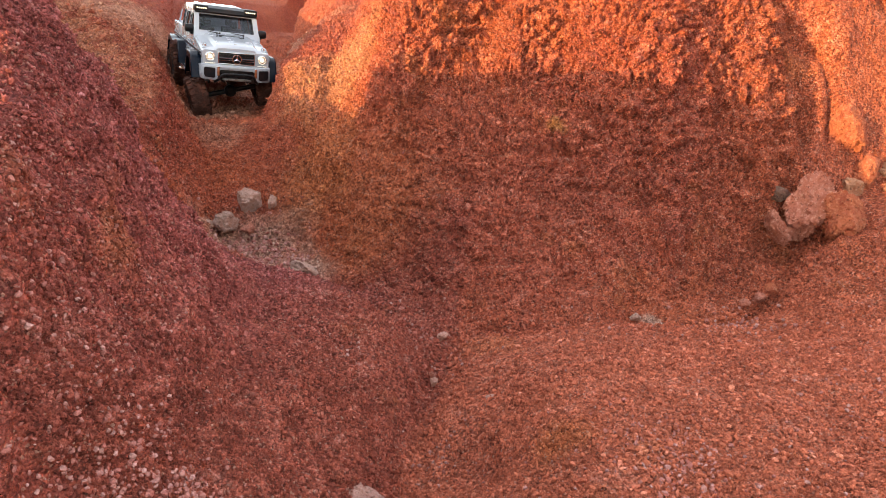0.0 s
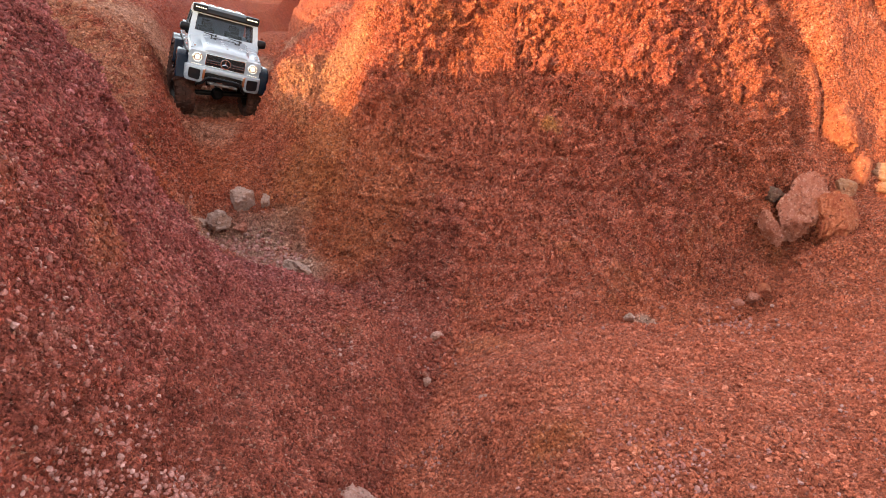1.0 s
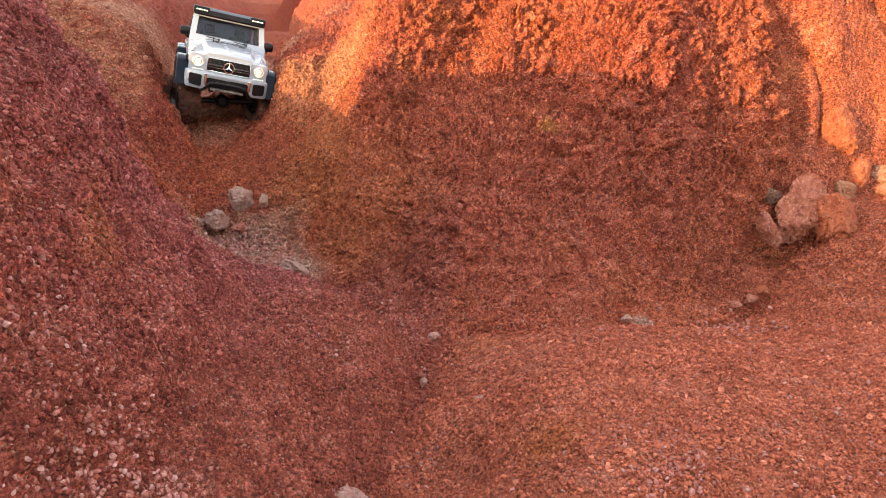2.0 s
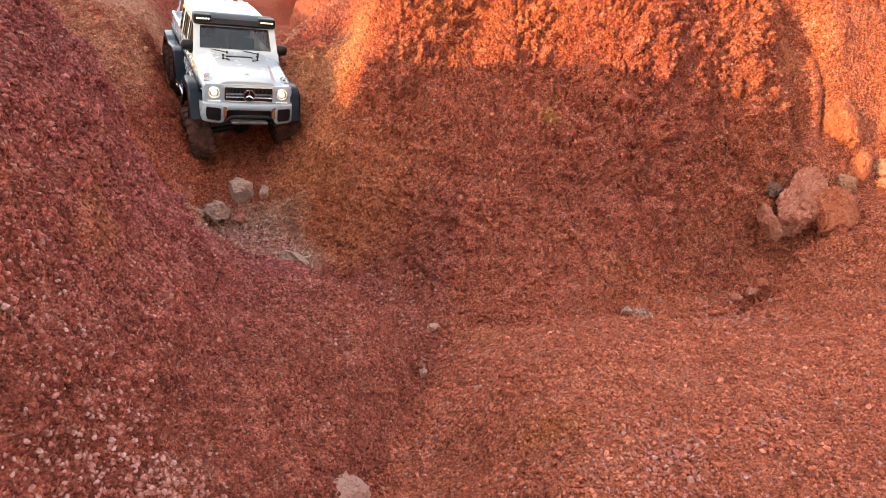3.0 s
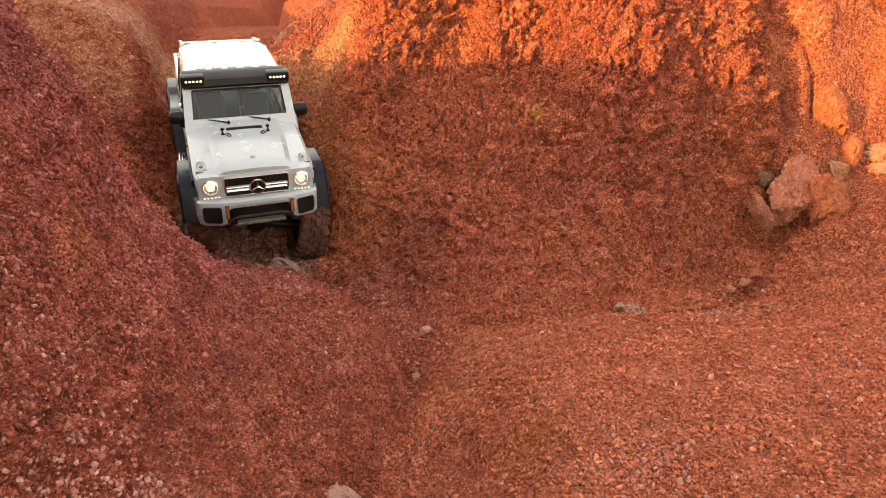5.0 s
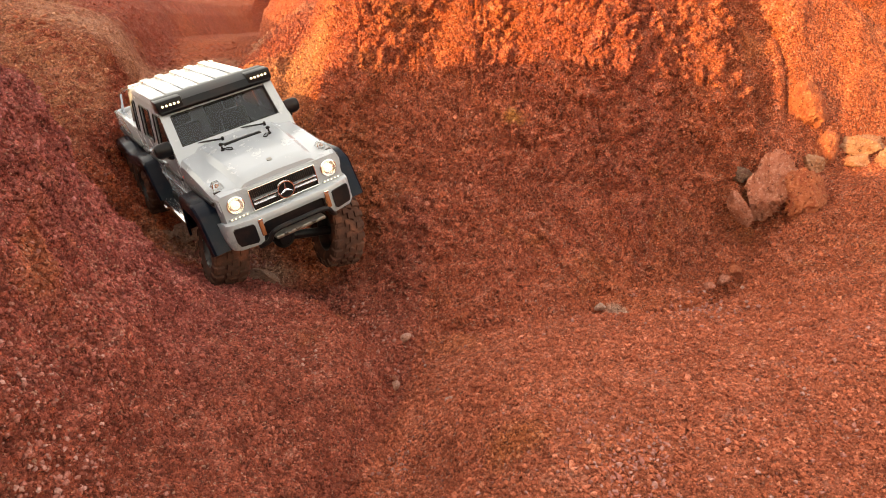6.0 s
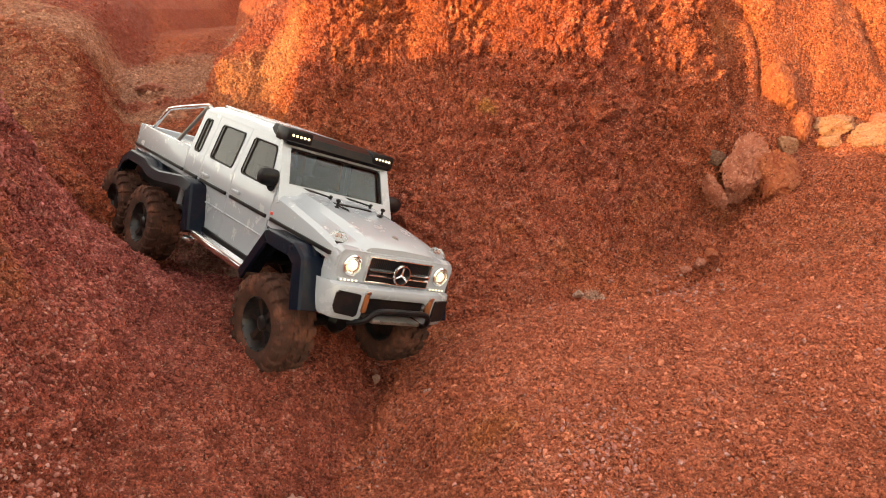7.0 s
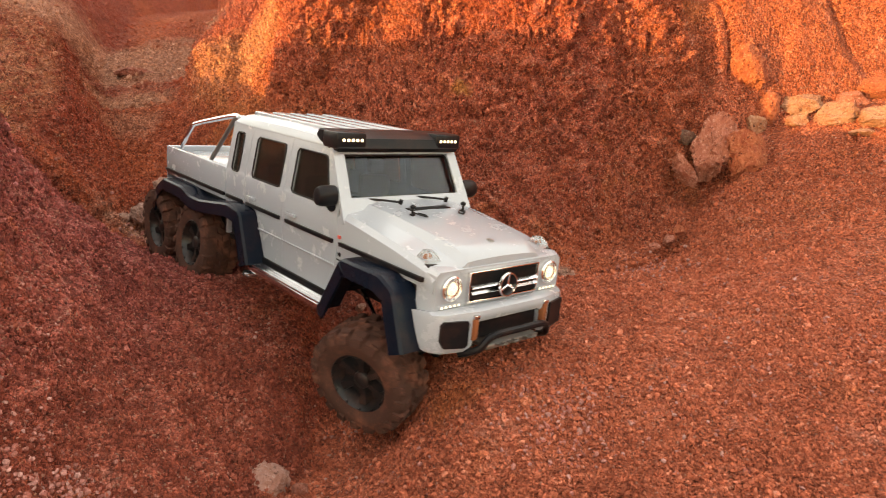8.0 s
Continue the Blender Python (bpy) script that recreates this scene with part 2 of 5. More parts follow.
def land(x, y):
    """Height of the ground without its small roughness."""
    floor = np.interp(y, FLOOR_Y, FLOOR_Z)
    fore = 0.184 + 0.056 * ease(y, 1.06, 0.70) + 0.20 * (1 - np.exp(-9 * np.clip(x - 0.56, 0, None) * np.clip(y - 0.86, 0, None)))
    side = ease(x, -0.06 + 0.1 * ease(y, 0.9, 1.2), 0.16 + 0.12 * ease(y, 0.9, 1.2)) * ease(y, 1.5, 1.2)
    side = np.maximum(side, ease(x, 0.2, 0.5))
    z = floor * (1 - side) + fore * side
    # mound
    d = inside_by(x, y, MOUND_FOOT, MOUND_FAR[::-1])
    z = z + np.interp(d * np.interp(x, STEEP_X, STEEP), MOUND_D, MOUND_Z)
    # bank: a near spur with a rounded crest, then a lower bank along the gully
    d = inside_by(x, y, BANK_FOOT, BANK_FAR[::-1])
    spur = np.interp(d * np.interp(y, SPUR_Y, SPUR_K), SPUR_D, SPUR_Z)
    far = np.interp(d, FAR_D, FAR_Z)
    spur = spur * (1 - 0.17 * ease(y, 0.78, 1.08) * ease(x, -0.42, -0.6))
    spur = np.minimum(spur, np.interp(y, CREST_Y, CREST))
    m = ease(0.81 * y - 0.55 * x, 1.275, 1.325)   # the spur ends along the way of the evening sun
    z = z + spur * (1 - m) + far * m
    # rills washed out along the bottom and along the mound's foot
    for line, deep, wide in ((RILL, 0.042, 0.013), (SIDE_RILL, 0.034, 0.020)):
        away = np.full(x.shape, 9.0)
        for (ax, ay), (bx, by) in zip(line, line[1:]):
            ux, uy = bx - ax, by - ay
            s = np.clip(((x - ax) * ux + (y - ay) * uy) / (ux * ux + uy * uy), 0, 1)
            away = np.minimum(away, np.hypot(x - ax - s * ux, y - ay - s * uy))
        z = z - deep * np.exp(-np.abs(away / wide) ** 1.5)
    for cx, cy, rx, ry, high in LOBES:
        z = z + high * np.exp(-((x - cx) / rx) ** 2 - ((y - cy) / ry) ** 2)
    z = z - 0.070 * np.exp(-((x - 0.735) / 0.085) ** 2 - ((y - 1.335) / 0.050) ** 2)   # hollow under the boulders
    z = z + 0.013 * np.exp(-((x + 0.14) / 0.09) ** 2 - ((y - 0.84) / 0.13) ** 2) - 0.012 * np.exp(-((x - 0.04) / 0.06) ** 2 - ((y - 0.665) / 0.07) ** 2)
    # an unseen rise added behind the camera, away from the sun, to shape the light
    return z + 0.2 * ease(0.85 * x - 0.53 * y, 0.75, 3.0)


def soft_land(x, y, r=0.013):
    """The same with its creases rounded off."""
    z = land(x, y) * 2
    for dx, dy in ((r, r), (-r, r), (r, -r), (-r, -r)):
        z = z + land(x + dx, y + dy)
    return z / 6


def axis_steps(low, high, step, far_low, far_high, growth=1.09):
    """Even steps between low and high, then ever wider ones out to the far ends."""
    mid = list(np.arange(low, high, step))
    up, down, s = [], [], step
    v = mid[-1]
    while v < far_high:
        s *= growth
        v += s
        up.append(v)
    v, s = low, step
    while v > far_low:
        s *= growth
        v -= s
        down.append(v)
    return np.array(down[::-1] + mid + up)


def roughen(p, n):
    """How far places on the ground stand out along their normals: lumps, clods and rills."""
    near = np.clip(1.5 - 0.2 * np.hypot(p[:, 0], p[:, 1] - 1), 0.3, 1)
    x, y, z = p[:, 0], p[:, 1], p[:, 2]
    # the mound's front is crumbly, its flank along the gully and the wall beyond the boulders are smoother
    mound = ease(z, 0.26, 0.42) * ease(x, -0.18, -0.02 - 0.10 * ease(z, 0.45, 0.55)) * ease(y, 1.1, 1.25) * (1 - 0.75 * ease(x, 0.70, 0.80))
    crest = ease(z, 0.48, 0.62) * ease(x, -0.28, -0.42) * ease(y, 1.3, 1.1)
    rough = mound + 0.8 * crest
    h = 0.010 * value_noise(p, 0.21, 1) + 0.0075 * value_noise(p, 0.085, 2)
    # clods: round lumps with sharp creases between them
    cloddy = (0.35 + 0.65 * ease(y, 1.0, 1.2)) * (1 - 0.75 * ease(x, 0.66, 0.80) * ease(y, 1.2, 1.35))   # the ground nearer than the mound is trodden flatter
    h += cloddy * (0.0045 + 0.0030 * rough) * (2 * np.abs(value_noise(p, 0.036, 12)) - 0.6)
    h += cloddy * ((0.0070 + 0.0060 * rough) * (2 * np.abs(value_noise(p, 0.0155, 4)) - 0.6) + (0.0050 + 0.0040 * rough) * (2 * np.abs(value_noise(p, 0.0085, 5)) - 0.6))
    # crusty ledges on the far gully floor
    h += ease(y, 2.0, 2.4) * 0.026 * np.round(2.5 * value_noise(p * np.array([0.7, 1.5, 1.0]), 0.22, 13)) / 2.5
    # upright rills in the wall beyond the boulders, and fainter ones down the mound
    q = p * np.array([1.0, 1.0, 0.20]) + 0.045 * np.stack([value_noise(p, 0.13, 20), value_noise(p, 0.13, 21), 0 * x], 1)
    wall = ease(x, 0.42, 0.62) * ease(z, 0.36, 0.5) * ease(y, 1.2, 1.35)
    h -= wall * 0.030 * (1 - np.clip(np.abs(value_noise(q, 0.15, 6)) / 0.35, 0, 1)) ** 2
    h += (wall * 0.006 + mound * 0.004) * value_noise(q, 0.045, 7)
    # slanting streaks on the near bank, where loose soil has slid down it
    bank = ease(x, 0.0, -0.15) * ease(y, 1.3, 1.1)
    q = p @ np.array([[0.35, 0.2, 0.0], [0.5, 1.0, 0.0], [0.25, -0.3, 1.0]])
    h += bank * (0.0065 * value_noise(q, 0.030, 8) + 0.0050 * value_noise(q, 0.012, 14))
    return h * near


def quick_mesh(name, verts, faces, mat, smooth=True):
    """A mesh from arrays; all faces have as many corners as faces has columns."""
    me = bpy.data.meshes.new(name)
    count, corners = faces.shape
    me.vertices.add(len(verts))
    me.loops.add(count * corners)
    me.polygons.add(count)
    me.vertices.foreach_set("co", np.ascontiguousarray(verts, np.float32).ravel())
    me.loops.foreach_set("vertex_index", np.ascontiguousarray(faces, np.int32).ravel())
    me.polygons.foreach_set("loop_start", np.arange(0, count * corners, corners, dtype=np.int32))
    me.polygons.foreach_set("use_smooth", np.full(count, smooth))
    me.materials.append(mat)
    me.update(calc_edges=True)
    return me


XS = axis_steps(-1.1, 1.2, 0.0031, -400, 400, 1.17)
YS = np.concatenate([axis_steps(0.36, 1.06, 0.0034, -400, 0.37, 1.17), np.arange(1.06, 1.62, 0.0022), axis_steps(1.62, 1.63, 0.0044, 1.62, 4.5, 1.018), axis_steps(4.6, 4.7, 0.06, 4.6, 900, 1.12)])
YS = np.unique(np.round(YS, 5))


def ground():
    gx, gy = np.meshgrid(XS, YS)
    z = soft_land(gx.ravel(), gy.ravel()).reshape(gx.shape)
    sy, sx = np.gradient(z, YS, XS)
    n = np.stack([-sx, -sy, np.ones_like(sx)], -1)
    n /= np.linalg.norm(n, axis=-1, keepdims=True)
    p = np.stack([gx, gy, z], -1)
    p = p + n * roughen(p.reshape(-1, 3), n.reshape(-1, 3)).reshape(gx.shape)[..., None]
    nx, ny = len(XS), len(YS)
    i = (np.arange(ny - 1)[:, None] * nx + np.arange(nx - 1)[None]).ravel()
    ob = new("ground", quick_mesh("ground", p.reshape(-1, 3), np.stack([i, i + 1, i + nx + 1, i + nx], 1), SOIL, False))
    tagged(ob, "bare red volcanic soil cut by a steep gully", "ground", kind="structure")
    return p, n


GROUND_P, GROUND_N = ground()


def on_ground(x, y):
    """Places on the finished ground, and the slope's normals, for arrays of x and y."""
    i = np.clip(np.searchsorted(XS, x) - 1, 0, len(XS) - 2)
    j = np.clip(np.searchsorted(YS, y) - 1, 0, len(YS) - 2)
    u = ((x - XS[i]) / (XS[i + 1] - XS[i]))[:, None]
    v = ((y - YS[j]) / (YS[j + 1] - YS[j]))[:, None]
    p = (GROUND_P[j, i] * (1 - u) + GROUND_P[j, i + 1] * u) * (1 - v) + (GROUND_P[j + 1, i] * (1 - u) + GROUND_P[j + 1, i + 1] * u) * v
    return p, GROUND_N[j, i]


# ---------------------------------------------------------------- stones
def rock_material(name, colour, stain, fleck):
    m = material(name, colour, 0.92)
    n = Nodes(m)
    n.bsdf.inputs["Specular IOR Level"].default_value = 0.2
    c = n.mix(n.step(n.noise(0.03, 5.0, 0.65), 0.42, 0.62), colour, stain)
    c = n.mix(n.math("MULTIPLY", n.step(n.noise(0.006, 6.0, 0.8), 0.52, 0.62), 0.7), c, fleck)
    c = n.mix(n.math("MULTIPLY", n.step(n.noise(0.009, 7.0, 0.85), 0.46, 0.38), 0.85), c, tuple(0.25 * v for v in stain))
    n.wire(c, n.bsdf.inputs["Base Color"])
    b = n.bump(n.noise(0.011, 9.0, 0.8), 1.0, 0.007)
    n.wire(b, n.bsdf.inputs["Normal"])
    return m


PINK_ROCK = rock_material("pinkish_tuff", (0.33, 0.115, 0.080), (0.28, 0.080, 0.050), (0.48, 0.24, 0.19))
OCHRE_ROCK = rock_material("ochre_crusted_rock", (0.33, 0.090, 0.045), (0.27, 0.062, 0.033), (0.46, 0.19, 0.11))
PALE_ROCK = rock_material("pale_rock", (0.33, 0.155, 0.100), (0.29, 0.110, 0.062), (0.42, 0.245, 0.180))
ROSE_ROCK = rock_material("rose_rock", (0.42, 0.215, 0.175), (0.36, 0.155, 0.115), (0.50, 0.32, 0.27))
GREY_ROCK = rock_material("grey_basalt", (0.36, 0.215, 0.175), (0.33, 0.155, 0.115), (0.46, 0.31, 0.26))


DARK_ROCK = rock_material("dark_stone", (0.15, 0.085, 0.065), (0.12, 0.05, 0.035), (0.24, 0.15, 0.12))


def rock(place, size, turn, mat, label, seed, angular=0.5):
    """A boulder: a ball with facets cut off, roughened, sunk a little into the ground."""
    rnd = random.Random(seed)
    bm = bmesh.new()
    bmesh.ops.create_icosphere(bm, subdivisions=6 if max(size) > 0.08 else 5 if max(size) > 0.04 else 4, radius=1.0)
    v = np.array([w.co for w in bm.verts])
    if angular > 0.7:
        v = np.sign(v) * np.abs(v) ** 0.5   # blocky
    for _ in range(int(8 + 10 * angular)):
        a = Vector((rnd.gauss(0, 1), rnd.gauss(0, 1), rnd.gauss(0, 1))).normalized()
        cut = 1 - (0.3 + angular) * rnd.uniform(0.20, 0.55)
        over = np.clip(v @ np.array(a) - cut, 0, None)
        v = v - over[:, None] * np.array(a) * 0.96
    far = np.linalg.norm(v, axis=1, keepdims=True)
    shift = np.array([seed * 1.7, seed * 0.3, seed * 2.9])
    q = v / far + shift
    lump = 0.10 * value_noise(q, 0.7, seed) + 0.11 * value_noise(q, 0.34, seed + 1) + 0.085 * value_noise(q, 0.16, seed + 2) + 0.065 * value_noise(q, 0.08, seed + 3) + 0.035 * value_noise(q, 0.035, seed + 4)
    cleft = 1 - np.clip(np.abs(value_noise(q, 0.5, seed + 5)) / 0.12, 0, 1)
    v = v * (1 + (0.6 + 0.5 * min(angular, 0.8)) * (lump - 0.10 * cleft))[:, None]
    v = v * np.array(size) * 0.5
    for w, c in zip(bm.verts, v):
        w.co = c
    me = bpy.data.meshes.new("rock")
    bm.to_mesh(me)
    bm.free()
    me.materials.append(mat)
    ob = new("rock", me)
    ob.matrix_world = pose(*place, *turn)
    return tagged(ob, label, "rock")


def rocks():
    pile, lit, bed = "boulders in the corner of the mound", "pale stones under the wall", "stones on the gully floor"
    for place, size, turn, mat, label, seed, ang, group in (
        ((0.662, 1.312, 0.294), (0.052, 0.055, 0.098), (0, -26, 20), PINK_ROCK, "small upright stone leaning beside a pink boulder", 11, 0.7, pile),
        ((0.742, 1.352, 0.328), (0.112, 0.100, 0.150), (5, 14, 10), PINK_ROCK, "large pinkish tuff boulder in the corner of the mound", 12, 0.65, pile),
        ((0.790, 1.308, 0.312), (0.100, 0.090, 0.112), (0, 0, 40), OCHRE_ROCK, "rounded boulder crusted with orange soil", 13, 0.45, pile),
        ((0.684, 1.375, 0.350), (0.065, 0.055, 0.036), (0, 0, 0), DARK_ROCK, "small dark stone behind the boulders", 14, 0.5, pile),
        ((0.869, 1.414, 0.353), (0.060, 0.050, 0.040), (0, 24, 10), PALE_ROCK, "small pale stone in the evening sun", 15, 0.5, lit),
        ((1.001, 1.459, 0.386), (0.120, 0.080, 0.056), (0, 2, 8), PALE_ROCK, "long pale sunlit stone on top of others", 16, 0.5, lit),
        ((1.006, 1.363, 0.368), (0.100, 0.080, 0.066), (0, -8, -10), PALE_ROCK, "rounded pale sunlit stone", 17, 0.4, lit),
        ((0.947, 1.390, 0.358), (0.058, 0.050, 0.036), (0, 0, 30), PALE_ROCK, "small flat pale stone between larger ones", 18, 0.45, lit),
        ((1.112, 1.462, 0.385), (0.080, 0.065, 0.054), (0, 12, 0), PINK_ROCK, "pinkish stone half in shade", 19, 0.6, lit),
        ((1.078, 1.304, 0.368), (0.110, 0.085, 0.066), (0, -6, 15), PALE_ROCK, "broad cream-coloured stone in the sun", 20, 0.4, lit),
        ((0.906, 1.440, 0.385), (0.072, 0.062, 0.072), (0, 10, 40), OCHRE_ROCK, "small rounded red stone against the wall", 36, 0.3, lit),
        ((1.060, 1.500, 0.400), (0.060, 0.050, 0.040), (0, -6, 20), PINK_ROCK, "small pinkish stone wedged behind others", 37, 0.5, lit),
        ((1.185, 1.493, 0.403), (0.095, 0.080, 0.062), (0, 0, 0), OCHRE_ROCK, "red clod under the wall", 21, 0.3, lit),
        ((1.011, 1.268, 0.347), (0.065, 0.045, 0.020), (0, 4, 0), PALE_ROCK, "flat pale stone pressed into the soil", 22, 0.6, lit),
        ((0.868, 1.462, 0.468), (0.080, 0.090, 0.120), (10, 8, 0), OCHRE_ROCK, "rough red lump standing out of the wall", 38, 0.5, lit),
        ((-0.440, 1.512, 0.309), (0.078, 0.066, 0.076), (0, 0, 25), GREY_ROCK, "grey-pink block on the gully floor", 23, 0.6, bed),
        ((-0.386, 1.505, 0.305), (0.028, 0.025, 0.036), (0, 0, 0), GREY_ROCK, "small grey stone beside a block", 24, 0.7, bed),
        ((-0.472, 1.425, 0.276), (0.068, 0.055, 0.050), (0, 6, 30), GREY_ROCK, "rounded grey stone on pale rubble", 25, 0.5, bed),
        ((-0.512, 1.420, 0.272), (0.036, 0.030, 0.032), (0, 0, 0), GREY_ROCK, "small dark stone at the foot of the bank", 26, 0.5, bed),
        ((-0.425, 1.440, 0.261), (0.045, 0.040, 0.022), (0, 0, 60), PINK_ROCK, "flat pinkish stone on pale rubble", 27, 0.7, bed),
        ((-0.250, 1.205, 0.232), (0.074, 0.046, 0.040), (0, 6, -10), GREY_ROCK, "flat grey angular slab on the gully floor", 28, 0.75, bed),
        ((0.601, 1.180, 0.208), (0.027, 0.024, 0.022), (0, 0, 0), OCHRE_ROCK, "small ochre stone in the rill", 29, 0.5, bed),
        ((0.577, 1.165, 0.198), (0.037, 0.030, 0.026), (0, 0, 40), PINK_ROCK, "small pink stone in the rill", 30, 0.6, bed),
        ((0.545, 1.150, 0.192), (0.022, 0.022, 0.016), (0, 0, 0), PINK_ROCK, "small pink stone in the rill", 31, 0.6, bed),
        ((-0.082, 0.598, 0.166), (0.060, 0.050, 0.048), (0, -12, 15), ROSE_ROCK, "pale pinkish stone lying in the bottom of the rill", 32, 0.45, bed),
        ((-0.048, 0.588, 0.162), (0.022, 0.018, 0.014), (0, 0, 0), PINK_ROCK, "small pinkish stone in the bottom of the rill", 33, 0.6, bed),
        ((0.063, 0.786, 0.192), (0.026, 0.016, 0.010), (0, 0, 10), ROSE_ROCK, "small flat pale stone on the dusty slope", 39, 0.5, bed),
        ((-0.002, 1.033, 0.176), (0.024, 0.020, 0.018), (0, 0, 30), ROSE_ROCK, "small pinkish stone at the mouth of the gully", 40, 0.5, bed),
        ((-0.014, 0.908, 0.155), (0.014, 0.012, 0.018), (0, 0, 0), ROSE_ROCK, "small upright pale stone in the rill", 41, 0.5, bed),
        ((-0.016, 0.930, 0.155), (0.012, 0.012, 0.012), (0, 0, 0), PINK_ROCK, "small pink stone in the rill", 42, 0.5, bed),
        ((0.330, 1.092, 0.186), (0.024, 0.018, 0.016), (0, 0, 0), GREY_ROCK, "small dark stone at the mound's foot", 34, 0.6, bed),
        ((-0.90, 2.72, 0.530), (0.150, 0.090, 0.055), (0, 0, 20), PINK_ROCK, "low block in the pale gully floor", 35, 0.6, bed),
    ):
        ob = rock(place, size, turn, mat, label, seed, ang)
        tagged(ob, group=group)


rocks()


# ---------------------------------------------------------------- loose grains
def pebble_material(name, *tones):
    m = material(name, tones[0], 0.95)
    n = Nodes(m)
    n.bsdf.inputs["Specular IOR Level"].default_value = 0.15
    own = n.put("ShaderNodeNewGeometry").outputs["Random Per Island"]
    c = n.ramp(own, *[(k / (len(tones) - 1), t) for k, t in enumerate(tones)])
    c = n.mix(1.0, c, n.ramp(n.noise(0.003, 5.0, 0.8), (0.32, (0.45, 0.42, 0.40)), (0.68, (1.3, 1.3, 1.3))), "MULTIPLY")
    n.wire(c, n.bsdf.inputs["Base Color"])
    return m


def grains(name, label, x, y, radius, mat, seed, sink=0.35, fine=True):
    """Many small stones as one mesh: knocked-about little solids lying on the ground."""
    g = np.random.default_rng(seed)
    bm = bmesh.new()
    if fine:
        ball = np.array([(1, 0, 0), (-0.5, 0.87, 0), (-0.5, -0.87, 0), (0.1, 0.05, 0.95), (-0.1, 0, -0.95)], float)
        tris = np.array([(0, 1, 3), (1, 2, 3), (2, 0, 3), (1, 0, 4), (2, 1, 4), (0, 2, 4)])
    else:
        bmesh.ops.create_icosphere(bm, subdivisions=1, radius=1.0)
        ball = np.array([v.co for v in bm.verts])
        tris = np.array([[v.index for v in f.verts] for f in bm.faces])
    bm.free()
    p, n = on_ground(x, y)
    count = len(x)
    v = ball[None] * g.uniform(0.6, 1.25, (count, 1, 3)) * (1 + g.uniform(-0.33, 0.3, (count, len(ball), 1)))
    a, b = g.uniform(0, 6.283, count), g.uniform(-0.9, 0.9, count)
    ca, sa, cb, sb = np.cos(a), np.sin(a), np.cos(b), np.sin(b)
    spin = np.stack([np.stack([ca * cb, -sa, ca * sb], -1), np.stack([sa * cb, ca, sa * sb], -1), np.stack([-sb, 0 * a, cb], -1)], 1)
    v = np.einsum("nij,nkj->nki", spin, v) * radius[:, None, None] + (p + n * (radius * sink)[:, None])[:, None]
    faces = tris[None] + (np.arange(count) * len(ball))[:, None, None]
    me = quick_mesh(name, v.reshape(-1, 3), faces.reshape(-1, 3), mat, False)
    return tagged(new(name, me), label, "gravel", kind="stuff")


def crumb_material():
    m = material("soil_crumbs", (0.3, 0.09, 0.04), 0.95)
    n = Nodes(m)
    n.bsdf.inputs["Specular IOR Level"].default_value = 0.15
    own = n.put("ShaderNodeNewGeometry").outputs["Random Per Island"]
    tone = n.ramp(own, (0.0, (0.62, 0.60, 0.60)), (0.45, (1.02, 1.02, 1.02)), (0.93, (1.34, 1.36, 1.36)), (0.945, (1.55, 1.95, 2.15)))
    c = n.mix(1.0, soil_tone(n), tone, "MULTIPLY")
    c = n.mix(1.0, c, n.ramp(n.noise(0.0035, 6.0, 0.8), (0.40, (0.60, 0.58, 0.58)), (0.485, (1.0, 1.0, 1.0)), (0.62, (1.24, 1.27, 1.28))), "MULTIPLY")
    n.wire(c, n.bsdf.inputs["Base Color"])
    n.wire(n.bump(n.noise(0.0035, 6.0, 0.8), 1.0, 0.004), n.bsdf.inputs["Normal"])
    return m


CRUMB = crumb_material()
PEBBLE = pebble_material("pale_pebbles", (0.31, 0.105, 0.085), (0.36, 0.150, 0.125), (0.27, 0.075, 0.058), (0.42, 0.220, 0.195), (0.29, 0.095, 0.078))


